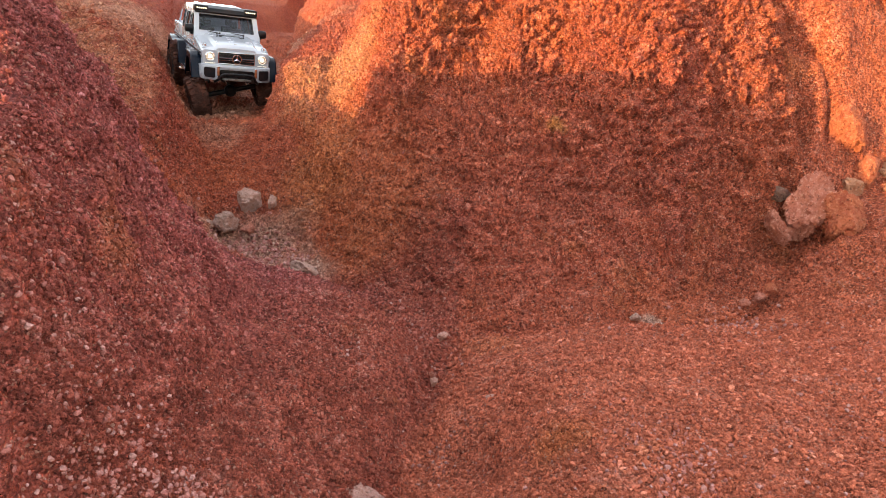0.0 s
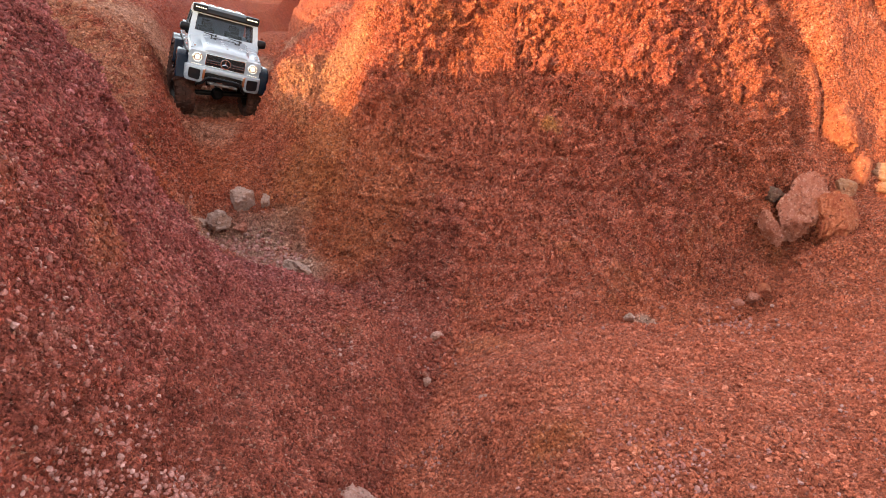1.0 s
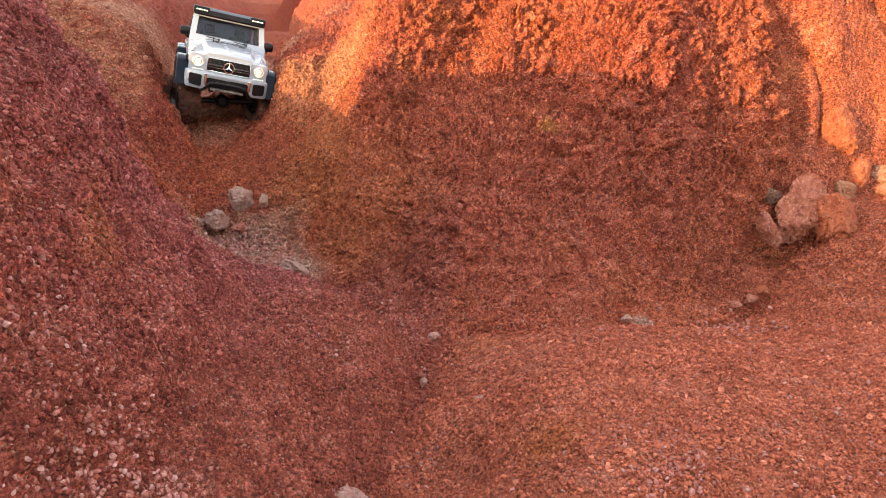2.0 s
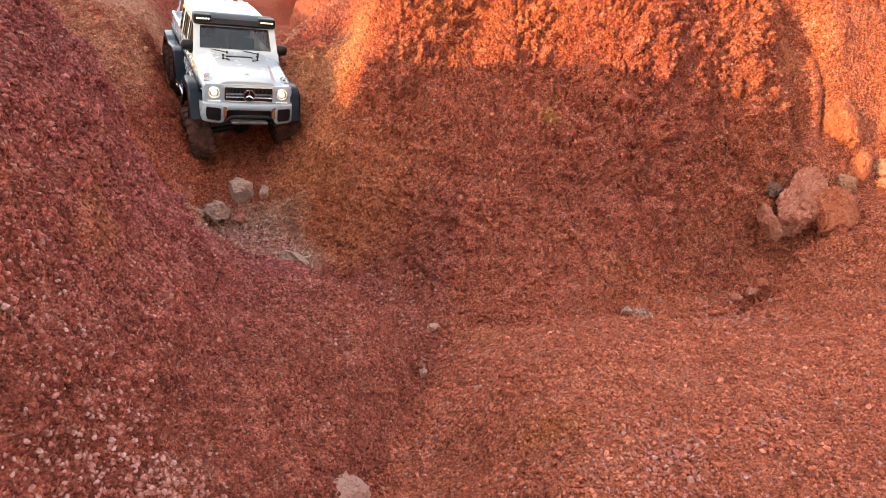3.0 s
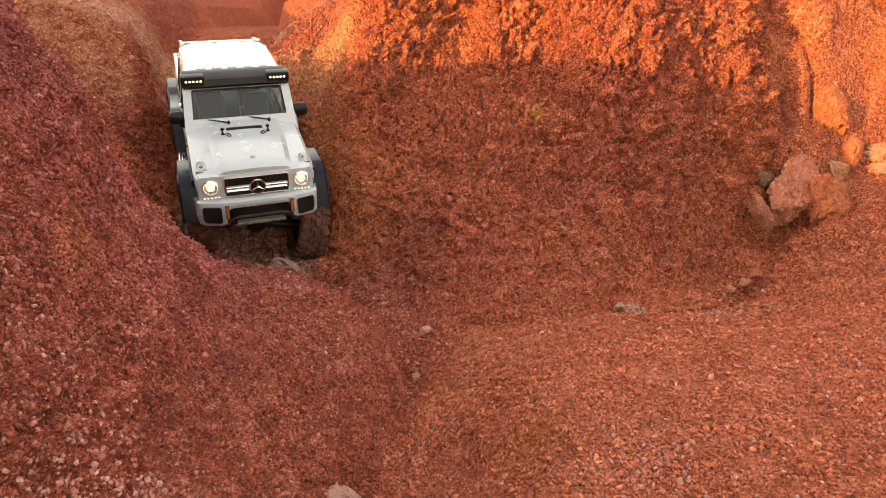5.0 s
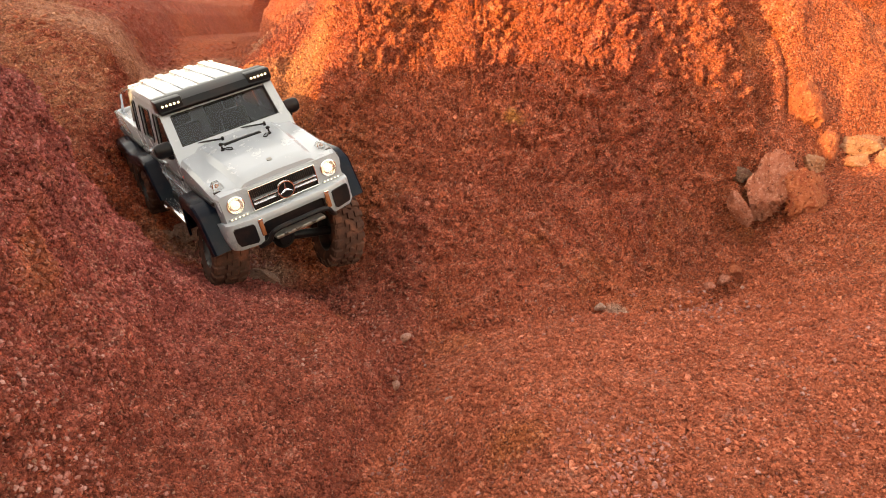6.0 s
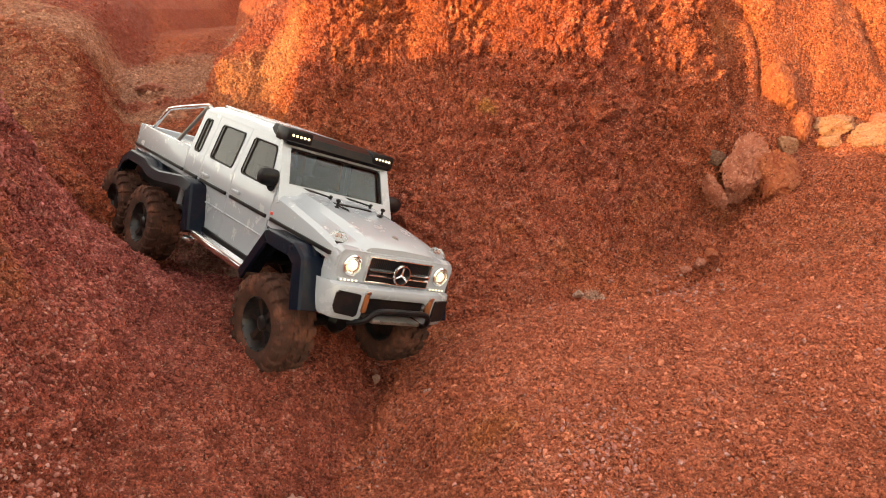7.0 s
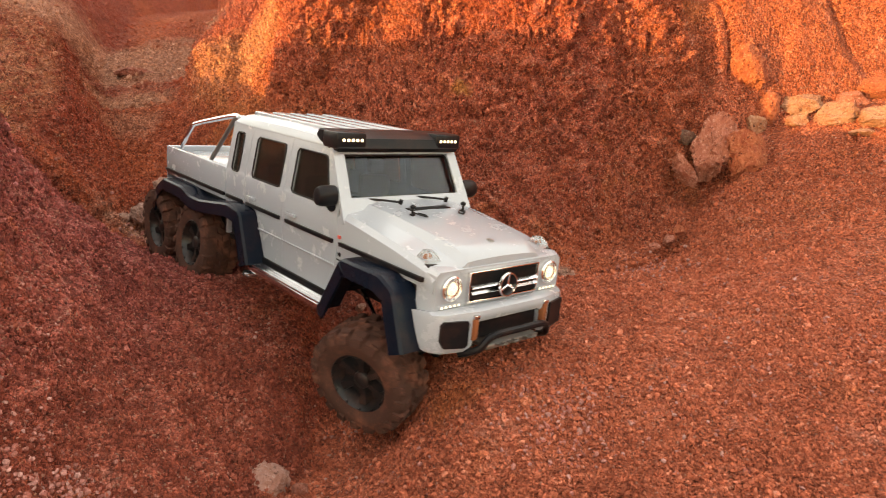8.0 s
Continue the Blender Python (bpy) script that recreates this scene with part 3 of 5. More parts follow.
def loose_grains():
    g = np.random.default_rng(5)
    # crumbs over the slopes in view, as many per area on steep faces as on flat ones
    i, j = np.searchsorted(XS, (-1.0, 1.25)), np.searchsorted(YS, (0.40, 2.3))
    p, n = GROUND_P[j[0]:j[1], i[0]:i[1]], GROUND_N[j[0]:j[1], i[0]:i[1]]
    cell = np.gradient(YS)[j[0]:j[1], None] * np.gradient(XS)[None, i[0]:i[1]] / np.clip(n[..., 2], 0.2, 1)
    flat = p.reshape(-1, 3)
    drift = (0.55 + 0.45 * value_noise(flat, 0.12, 9) + 0.35 * value_noise(flat, 0.045, 10)).reshape(cell.shape)
    weight = np.clip(cell * np.clip(drift, 0.08, 1) * (np.abs(p[..., 0]) < 0.28 + 0.75 * p[..., 1]) * (1 - 0.85 * ease(p[..., 0], 0.68, 0.82) * ease(p[..., 1], 1.2, 1.35) * ease(p[..., 2], 0.36, 0.44)) / np.clip(p[..., 1], 0.45, 2.5) ** 2.0, 0, None).ravel()
    pick = g.choice(len(weight), 190000, p=weight / weight.sum())
    x = flat[pick, 0] + g.uniform(-0.003, 0.003, len(pick))
    y = flat[pick, 1] + g.uniform(-0.003, 0.003, len(pick))
    grains("soil_crumbs", "loose crumbs of red soil strewn over the slopes", x, y, (0.0008 + 0.0026 * g.uniform(0, 1, len(x)) ** 3) * np.interp(y, [0.5, 1.1, 1.5], [0.80, 1.20, 1.50]), CRUMB, 6, np.interp(y, [0.95, 1.15], [0.75, 0.20]))
    # larger clods that stand out of the mound and of the bank's crest
    rough = ease(p[..., 2], 0.30, 0.50) * (0.25 + 0.75 * ease(p[..., 0], -0.35, -0.1) * ease(p[..., 1], 1.1, 1.25)) * ease(p[..., 1], 2.0, 1.7) + 0.70 * ease(p[..., 1], 1.15, 1.0) + 0.1
    heavy = weight * rough.ravel() * (1 - 0.85 * ease(flat[:, 0], 0.68, 0.82) * ease(flat[:, 1], 1.2, 1.35)) * np.clip(0.5 + value_noise(flat, 0.07, 11), 0.05, 1)
    pick = g.choice(len(heavy), 20000, p=heavy / heavy.sum())
    grains("soil_clods", "rough red clods standing out of the slopes", flat[pick, 0] + g.uniform(-0.003, 0.003, len(pick)), flat[pick, 1] + g.uniform(-0.003, 0.003, len(pick)),
           (0.0015 + 0.0030 * g.uniform(0, 1, len(pick)) ** 4) * np.interp(flat[pick, 1], [0.4, 1.2], [0.75, 1.1]), CRUMB, 8, np.interp(flat[pick, 1], [0.95, 1.15], [0.70, 0.15]), fine=False)
    # lumps along the far gully
    fx, fy = g.uniform(-1.9, -0.5, 9000), g.uniform(1.8, 4.3, 9000)
    keep = np.abs(fx) < 0.3 + 0.6 * fy
    grains("far_clods", "clods and stones along the upper gully", fx[keep], fy[keep], 0.0018 + 0.008 * g.uniform(0, 1, keep.sum()) ** 6, CRUMB, 12, 0.35, fine=False)
    # crumbly gravel washed into the rills
    gx, gy = [], []
    for line, many, wide in ((RILL, 1500, 0.016), (SIDE_RILL, 1100, 0.022)):
        k = g.uniform(0, len(line) - 1.001, many)
        i, f = k.astype(int), k % 1
        pts = np.array(line)
        at = pts[i] * (1 - f)[:, None] + pts[i + 1] * f[:, None] + g.normal(0, wide, (many, 2))
        gx.append(at[:, 0])
        gy.append(at[:, 1])
    gx, gy = np.concatenate(gx), np.concatenate(gy)
    grains("rill_gravel", "crumbly red gravel in the bottom of the rills", gx, gy, (0.0011 + 0.0030 * g.uniform(0, 1, len(gx)) ** 3) * np.interp(gy, [0.5, 1.2], [0.8, 1.2]), CRUMB, 13, 0.5, fine=False)
    # pale pebbles in drifts
    xs, ys, rs = [], [], []
    for cx, cy, spread, many, big in ((-0.26, 0.455, 0.035, 300, 0.0026), (-0.205, 0.455, 0.024, 260, 0.0031), (-0.235, 0.415, 0.03, 260, 0.0030), (-0.19, 0.44, 0.022, 160, 0.0031), (-0.29, 0.50, 0.03, 160, 0.0026), (-0.27, 0.60, 0.04, 140, 0.0022),
                                      (0.22, 0.60, 0.025, 90, 0.0026), (0.222, 0.555, 0.022, 110, 0.0031), (0.212, 0.512, 0.028, 100, 0.0029), (0.506, 1.09, 0.035, 110, 0.0042), (0.43, 1.02, 0.05, 50, 0.0032),
                                      (-0.122, 0.842, 0.02, 50, 0.0026), (0.007, 1.01, 0.03, 60, 0.0033), (-0.12, 1.08, 0.05, 70, 0.0033), (-0.405, 1.374, 0.05, 300, 0.0050), (-0.33, 1.30, 0.045, 240, 0.0045),
                                      (0.50, 0.62, 0.06, 60, 0.0026), (0.32, 0.53, 0.05, 60, 0.0027), (-0.01, 0.72, 0.02, 70, 0.0026), (0.06, 0.62, 0.07, 70, 0.0024), (-0.31, 0.56, 0.05, 90, 0.0024), (0.6, 0.9, 0.15, 120, 0.0033)):
        xs.append(g.normal(cx, spread, many))
        ys.append(g.normal(cy, spread, many))
        rs.append(big * g.uniform(0.35, 1.05, many))
    xs.append(g.uniform(-0.6, 1.0, 900))
    ys.append(g.uniform(0.4, 1.4, 900))
    rs.append(0.0032 * g.uniform(0.3, 1.0, 900) ** 1.5)
    grains("pale_gravel", "drifts of pale pinkish pebbles on red soil", np.concatenate(xs), np.concatenate(ys), 0.95 * np.concatenate(rs), PEBBLE, 7, 0.6, fine=False)


loose_grains()


# ---------------------------------------------------------------- the model truck: x its right, y ahead, z up
def dusty(name, colour, rough, metal=0.0, dust=0.25, tone=(0.36, 0.13, 0.07), **more):
    """A paint, plastic or rubber with red dust caught on it."""
    m = material(name, colour, rough, metal, **more)
    n = Nodes(m)
    d = n.math("MULTIPLY", n.step(n.noise(0.03, 6.0, 0.65), 0.45, 0.75), dust)
    d = n.math("ADD", d, n.math("MULTIPLY", n.step(n.noise(0.004, 4.0, 0.7), 0.55, 0.75), dust * 0.6))
    n.wire(n.mix(d, colour, tone), n.bsdf.inputs["Base Color"])
    n.wire(n.math("ADD", n.math("MULTIPLY", d, 0.5), rough), n.bsdf.inputs["Roughness"])
    n.wire(n.bump(n.noise(0.003, 4.0), 0.03, 0.001), n.bsdf.inputs["Normal"])
    return m


WHITE = dusty("white_paint", (0.262, 0.286, 0.318), 0.26, dust=0.05, tone=(0.33, 0.23, 0.18), Coat_Weight=0.4, Coat_Roughness=0.08)
BLACK = dusty("black_plastic", (0.005, 0.0055, 0.007), 0.34, dust=0.04, Specular_IOR_Level=0.13)
NAVY = dusty("dark_flare_plastic", (0.003, 0.006, 0.012), 0.25, dust=0.03, Specular_IOR_Level=0.10)
RUBBER = dusty("dusty_rubber", (0.055, 0.025, 0.019), 0.92, dust=0.85, tone=(0.185, 0.070, 0.046), Specular_IOR_Level=0.12)
STEEL = dusty("chrome", (0.75, 0.75, 0.76), 0.14, 1.0, dust=0.08)
DULL = dusty("dull_metal", (0.20, 0.19, 0.18), 0.45, 0.8, dust=0.35)
RIM = dusty("black_rim", (0.012, 0.012, 0.013), 0.35, 0.2, dust=0.12, Specular_IOR_Level=0.3)
GLASS = material("tinted_glass", (0.15, 0.12, 0.10), 0.03, Transmission_Weight=0.95, IOR=1.30)
SCREEN = material("windscreen_glass", (0.38, 0.42, 0.52), 0.02, Transmission_Weight=1.0, IOR=1.33)
LENS = material("clear_lens", (0.9, 0.9, 0.9), 0.05, Transmission_Weight=0.9, IOR=1.45)
AMBER = material("brown_lens", (0.20, 0.065, 0.03), 0.25)
RED = material("red_enamel", (0.45, 0.04, 0.03), 0.3)
LAMP = material("lit_headlight", (1, 0.95, 0.8), 0.3, Emission_Color=(1.0, 0.90, 0.62, 1), Emission_Strength=0.32)
DIODE = material("lit_diodes", (1, 0.95, 0.8), 0.3, Emission_Color=(1.0, 0.90, 0.60, 1), Emission_Strength=0.20)


def part(name, bm, mat, parent, label="", smooth=35.0):
    bmesh.ops.remove_doubles(bm, verts=bm.verts[:], dist=1e-6)
    bmesh.ops.recalc_face_normals(bm, faces=bm.faces[:])
    me = bpy.data.meshes.new(name)
    bm.to_mesh(me)
    bm.free()
    me.materials.append(mat)
    me.polygons.foreach_set("use_smooth", np.ones(len(me.polygons), bool))
    me.set_sharp_from_angle(angle=radians(smooth))
    ob = new(name, me)
    ob.parent = parent
    return tagged(ob, label) if label else ob


def block(bm, low, high, edge=0.001, rings=2):
    """A box between two corners with rounded edges."""
    made = bmesh.ops.create_cube(bm, size=1.0)["verts"]
    for v in made:
        v.co = Vector([l + (h - l) * (c + 0.5) for l, h, c in zip(low, high, v.co)])
    if edge:
        edges = list({e for v in made for e in v.link_edges})
        bmesh.ops.bevel(bm, geom=edges, offset=edge, segments=rings, affect="EDGES", profile=0.5)
    return bm


def loft(bm, rings, cap=True, close=False):
    """A skin over rings of points; each ring is closed."""
    rows = [[bm.verts.new(p) for p in ring] for ring in rings]
    pairs = list(zip(rows, rows[1:])) + ([(rows[-1], rows[0])] if close else [])
    for a, b in pairs:
        for k in range(len(a)):
            bm.faces.new((a[k], a[(k + 1) % len(a)], b[(k + 1) % len(a)], b[k]))
    if cap and not close:
        bm.faces.new(rows[0][::-1])
        bm.faces.new(rows[-1])
    return bm


def ring_at(centre, axis, radius, n=16):
    a = Vector(axis).normalized()
    u = a.orthogonal().normalized()
    w = a.cross(u)
    return [Vector(centre) + u * radius * math.cos(k * 2 * math.pi / n) + w * radius * math.sin(k * 2 * math.pi / n) for k in range(n)]


def tube(bm, points, radius, n=10):
    pts = [Vector(p) for p in points]
    rings, u = [], None
    for k, p in enumerate(pts):
        a = (pts[min(k + 1, len(pts) - 1)] - pts[max(k - 1, 0)]).normalized()
        u = a.orthogonal().normalized() if u is None else (u - a * u.dot(a)).normalized()
        w = a.cross(u)
        rings.append([p + (u * math.cos(j * 2 * math.pi / n) + w * math.sin(j * 2 * math.pi / n)) * radius for j in range(n)])
    return loft(bm, rings)


def disc(bm, centre, axis, stations, n=24):
    """A turned body: stations of (way along the axis, radius)."""
    a = Vector(axis).normalized()
    return loft(bm, [ring_at(Vector(centre) + a * s, a, max(r, 1e-4), n) for s, r in stations])


def panel(bm, us, vs, holes, place, thick):
    """A sheet over a grid of u and v with openings left out, given thickness along its normal."""
    verts = {(i, j): bm.verts.new(place(u, v)) for i, u in enumerate(us) for j, v in enumerate(vs)}
    faces = []
    for i in range(len(us) - 1):
        for j in range(len(vs) - 1):
            mu, mv = (us[i] + us[i + 1]) / 2, (vs[j] + vs[j + 1]) / 2
            if not any(a < mu < b and c < mv < d for a, b, c, d in holes):
                faces.append(bm.faces.new([verts[i, j], verts[i + 1, j], verts[i + 1, j + 1], verts[i, j + 1]]))
    bmesh.ops.delete(bm, geom=[v for v in bm.verts if not v.link_faces], context="VERTS")
    bmesh.ops.recalc_face_normals(bm, faces=faces)
    bmesh.ops.solidify(bm, geom=faces, thickness=thick)
    return bm


def side_place(s):
    """Maps (y, z) on the flank of the body to its place; s is 1 on its right, -1 on its left."""

    def place(y, z):
        x = 0.0995 - 0.002 * max(0, -z) / 0.06 if z < 0.045 else 0.0985 - (z - 0.045) * 0.17
        lean = max(0.0, z - 0.050) * 0.50 * min(1, max(0, (y + 0.275) / 0.105))
        return Vector((s * x, y - lean, z))

    return place


def between(a, b, n):
    return [a + (b - a) * k / n for k in range(n + 1)]


def flank(truck, s):
    """Doors, rear quarter, glass, trim and handles of one side."""
    at = side_place(s)
    zs = [-0.056, -0.03, -0.004, 0.02, 0.044, 0.0465, 0.049, 0.096, 0.099, 0.101, 0.113]
    for name, y0, y1, h0, h1 in (("front_door", -0.2908, -0.166, -0.274, -0.186), ("rear_door", -0.3990, -0.2916, -0.381, -0.304), ("rear_quarter", -0.460, -0.3998, -0.443, -0.421)):
        arch = [(-0.47, -0.360, -0.06, -0.004)]   # cut away over the rear wheels
        ys = sorted({y0, min(max(-0.360, y0), y1), y1, y0 + 0.003, y1 - 0.003, h0, h0 + 0.004, h1 - 0.004, h1, (h0 + h1) / 2})
        bm = panel(bmesh.new(), ys, zs, [(h0, h1, 0.0465, 0.101)] + arch, at, 0.004 * s)
        door = part(name, bm, WHITE, truck)
        seal = bmesh.new()
        frame_pts = [at(y, z) + Vector((s * 0.0006, 0, 0)) for y, z in ((h0, 0.0465), (h1, 0.0465), (h1, 0.101), (h0, 0.101))]
        ring = []
        for k in range(4):
            a, b, c = frame_pts[k - 1], frame_pts[k], frame_pts[(k + 1) % 4]
            ring += [b + (a - b).normalized() * 0.004, b + (c - b).normalized() * 0.004]
        tube(seal, ring + ring[:1], 0.0012, 6)
        part("window_seal", seal, BLACK, door, "black rubber window seal")
        pane = bmesh.new()
        inner = [at(y, z) - Vector((s * 0.0022, 0, 0)) for y, z in ((h0, 0.0465), (h1, 0.0465), (h1, 0.101), (h0, 0.101))]
        loft(pane, [inner, [p - Vector((s * 0.0012, 0, 0)) for p in inner]])
        part("side_window", pane, GLASS, door, "dark tinted side window").visible_shadow = False
        if name != "rear_quarter":
            grip = block(bmesh.new(), (min(s * 0.0995, s * 0.1035), y0 + 0.012, 0.016), (max(s * 0.0995, s * 0.1035), y0 + 0.034, 0.0205), 0.001)
            part("door_handle", grip, WHITE, door)
            crease = block(bmesh.new(), (min(s * 0.099, s * 0.1008), y0 + 0.002, -0.021), (max(s * 0.099, s * 0.1008), y1 - 0.002, -0.0185), 0.0005)
            part("door_crease", crease, WHITE, door)
    # rubbing strip in lengths along the whole flank
    for y0, y1 in ((-0.158, -0.010), (-0.282, -0.172), (-0.392, -0.298), (-0.455, -0.404), (-0.690, -0.464)):
        x0, x1 = sorted((s * 0.098, s * 0.1022))
        part("rubbing_strip", block(bmesh.new(), (x0, y0, 0.0055), (x1, y1, 0.0105), 0.0007), BLACK, truck, "black rubbing strip")
    part("sill", block(bmesh.new(), (*[min(s * 0.092, s * 0.1005)], -0.39, -0.068), (max(s * 0.092, s * 0.1005), -0.166, -0.056), 0.0015), BLACK, truck)
    # running board of bright ribbed tube with two exhaust tips
    board = block(bmesh.new(), (min(s * 0.100, s * 0.121), -0.342, -0.0725), (max(s * 0.100, s * 0.121), -0.166, -0.0635), 0.003)
    for k in range(4):
        x = s * (0.1035 + 0.0048 * k)
        tube(board, [(x, -0.340, -0.0632), (x, -0.168, -0.0632)], 0.0012, 6)
    board = part("running_board", board, STEEL, truck, "ribbed chrome running board")
    for dy in (0.0, 0.011):
        tip = disc(bmesh.new(), (s * 0.108, -0.352 + dy, -0.081), (s, -0.25, 0), ((0, 0.0045), (0.012, 0.0048), (0.012, 0.0036), (0.004, 0.0034)), 12)
        part("exhaust_tip", tip, STEEL, board, "chrome exhaust tip")
    # badges on the wing
    part("wing_badge", block(bmesh.new(), (min(s * 0.0985, s * 0.1010), -0.162, 0.0135), (max(s * 0.0985, s * 0.1010), -0.1565, 0.0175), 0.0005), RED, truck, "small red badge")
    wing(truck, s)


def lettering(text, height, place, mat, parent, label):
    """Raised letters of the built-in font, standing in the truck's own plane of y and z on one flank."""
    curve = bpy.data.curves.new("lettering", "FONT")
    curve.body, curve.size, curve.extrude, curve.align_x = text, height, 0.0003, "CENTER"
    holder = bpy.data.objects.new("lettering", curve)
    me = bpy.data.meshes.new_from_object(holder)
    bpy.data.objects.remove(holder)
    me.transform(place)
    me.materials.append(mat)
    ob = new("lettering", me)
    ob.parent = parent
    return tagged(ob, label)


def wing(truck, s):
    """The panel between door and wheel arch, with its letters."""
    line = [(-0.1655, -0.056), (-0.160, -0.056), (-0.140, -0.026), (-0.118, 0.000), (-0.118, 0.006), (-0.1655, 0.006)]
    panel_ob = part("wing_panel", loft(bmesh.new(), [[(s * x, y, z) for y, z in line] for x in (0.090, 0.0985)]), WHITE, truck)
    m = Matrix(((0, 0, s, s * 0.0992), (s, 0, 0, -0.1595), (0, 1, 0, -0.0070), (0, 0, 0, 1)))
    lettering("V8", 0.0066, m, BLACK, panel_ob, "small dark letters on the wing")
    for y0, y1 in ((-0.1640, -0.1600), (-0.1593, -0.1548)):
        part("letter_bar", block(bmesh.new(), (min(s * 0.098, s * 0.0993), y0, -0.0125), (max(s * 0.098, s * 0.0993), y1, -0.0108), 0), BLACK, panel_ob)


def cornered(path, cut=0.006):
    """A line of straight lengths with its corners cut a little."""
    p = [Vector(q) for q in path]
    out = [p[0]]
    for a, b, c in zip(p, p[1:], p[2:]):
        out += [b + (a - b).normalized() * cut, b + (a + c - 2 * b) * 0.03, b + (c - b).normalized() * cut]
    return [tuple(v) for v in out + [p[-1]]]


def flare(truck, s, name, path, label):
    """A wheel-arch flare: a band with a turned-down lip, bent along a path of (y, z)."""
    pts = [Vector((0, y, z)) for y, z in path]
    rings = []
    for k, p in enumerate(pts):
        a = (pts[min(k + 1, len(pts) - 1)] - pts[max(k - 1, 0)]).normalized()
        out = Vector((0, a.z, -a.y))
        if out.z < -0.2:
            out = -out
        rings.append([p + out * n + Vector((s * x, 0, 0)) for x, n in ((0.094, 0.0), (0.1215, 0.0), (0.1245, -0.0025), (0.1265, -0.018), (0.1225, -0.018), (0.119, -0.005), (0.094, -0.005))])
    bm = loft(bmesh.new(), rings)
    part(name, bm, NAVY, truck, label)


def smooth_path(points, n=5):
    """A rounded line through points (Catmull-Rom)."""
    out = []
    p = [Vector(q) for q in points]
    for k in range(len(p) - 1):
        a, b, c, d = p[max(k - 1, 0)], p[k], p[k + 1], p[min(k + 2, len(p) - 1)]
        for j in range(n):
            t = j / n
            out.append(0.5 * (2 * b + (c - a) * t + (2 * a - 5 * b + 4 * c - d) * t * t + (3 * b - a - 3 * c + d) * t ** 3))
    return [tuple(v) for v in out + [p[-1]]]


def bonnet(truck):
    """Front wings and bonnet: a block with a raised middle, open below for the wheels."""
    rings = []
    for y, mid, edge, low in ((-0.168, 0.053, 0.043, 0.002), (-0.12, 0.0495, 0.038, 0.002), (-0.06, 0.043, 0.030, 0.002), (-0.02, 0.036, 0.023, 0.0), (-0.004, 0.031, 0.019, -0.002), (0.002, 0.025, 0.014, -0.004)):
        w = 0.0985 - (0.002 if y > -0.01 else 0)
        sh = np.interp(y, [-0.168, 0.0], [0.066, 0.056])
        half = [(0.0, mid + 0.0012), (sh - 0.016, mid), (sh - 0.004, mid - 0.0012), (sh + 0.005, edge + 0.0035), (w - 0.006, edge + 0.0005), (w, edge - 0.005), (w + 0.001, low + 0.012), (w, low)]
        rings.append([(x, y, z) for x, z in half] + [(-x, y, z) for x, z in half[:0:-1]])
    part("bonnet", loft(bmesh.new(), rings), WHITE, truck, "white bonnet with a raised middle", 28)
    part("bonnet_vent", block(bmesh.new(), (-0.031, -0.131, 0.0480), (0.031, -0.120, 0.0518), 0.001), BLACK, truck, "black bonnet vent")
    for s in (1, -1):
        pin = disc(bmesh.new(), (s * 0.039, -0.107, 0.047), (0, 0, 1), ((0, 0.0032), (0.003, 0.0032), (0.0035, 0.0016), (0.008, 0.0014)), 10)
        disc(pin, (s * 0.039, -0.107, 0.055), (0, 0, 1), ((0, 0.0012), (0.0015, 0.0034), (0.004, 0.0034), (0.0055, 0.0012)), 10)
        tube(pin, smooth_path([(s * 0.039, -0.107, 0.0520), (s * 0.034, -0.099, 0.0500), (s * 0.028, -0.094, 0.0490), (s * 0.026, -0.100, 0.0496), (s * 0.033, -0.105, 0.0510)]), 0.0009, 6)
        part("bonnet_pin", pin, BLACK, truck, "black bonnet pin with a clip")
        lamp = bmesh.new()
        loft(lamp, [[(s * 0.084 + x, -0.022 + y, 0.0215) for x, y in ((-0.008, -0.010), (0.008, -0.010), (0.008, 0.010), (-0.008, 0.010))],
                    [(s * 0.084 + x, -0.022 + y, 0.0275) for x, y in ((-0.0075, -0.009), (0.0075, -0.009), (0.0072, 0.007), (-0.0072, 0.007))],
                    [(s * 0.084 + x, -0.022 + y, 0.0335) for x, y in ((-0.004, -0.006), (0.004, -0.006), (0.0038, 0.002), (-0.0038, 0.002))]])
        lamp = part("wing_indicator", lamp, LENS, truck, "clear indicator on the wing")
        part("indicator_base", block(bmesh.new(), (s * 0.084 - 0.0095, -0.034, 0.018), (s * 0.084 + 0.0095, -0.010, 0.0222), 0.0008), BLACK, lamp)
        part("indicator_bulb", disc(bmesh.new(), (s * 0.084, -0.024, 0.022), (0, 0, 1), ((0, 0.003), (0.005, 0.003), (0.007, 0.0012)), 10), AMBER, lamp, "amber bulb")
        wiper = tube(bmesh.new(), smooth_path([(0.078 * s if s > 0 else 0.006, -0.1685, 0.0575), (0.050 if s > 0 else -0.022, -0.1625, 0.0560), (0.024 if s > 0 else -0.048, -0.1480, 0.0545)]), 0.0013, 6)
        disc(wiper, (0.024 if s > 0 else -0.048, -0.1480, 0.0545), (0, 0.3, 1), ((-0.003, 0.0024), (0.003, 0.0024)), 8)
        part("wiper", wiper, BLACK, truck, "black wiper arm")
    part("bonnet_emblem", disc(bmesh.new(), (0, -0.020, 0.0365), (0, 0.25, 1), ((0, 0.0042), (0.0012, 0.0042), (0.0014, 0.003)), 16), DULL, truck)


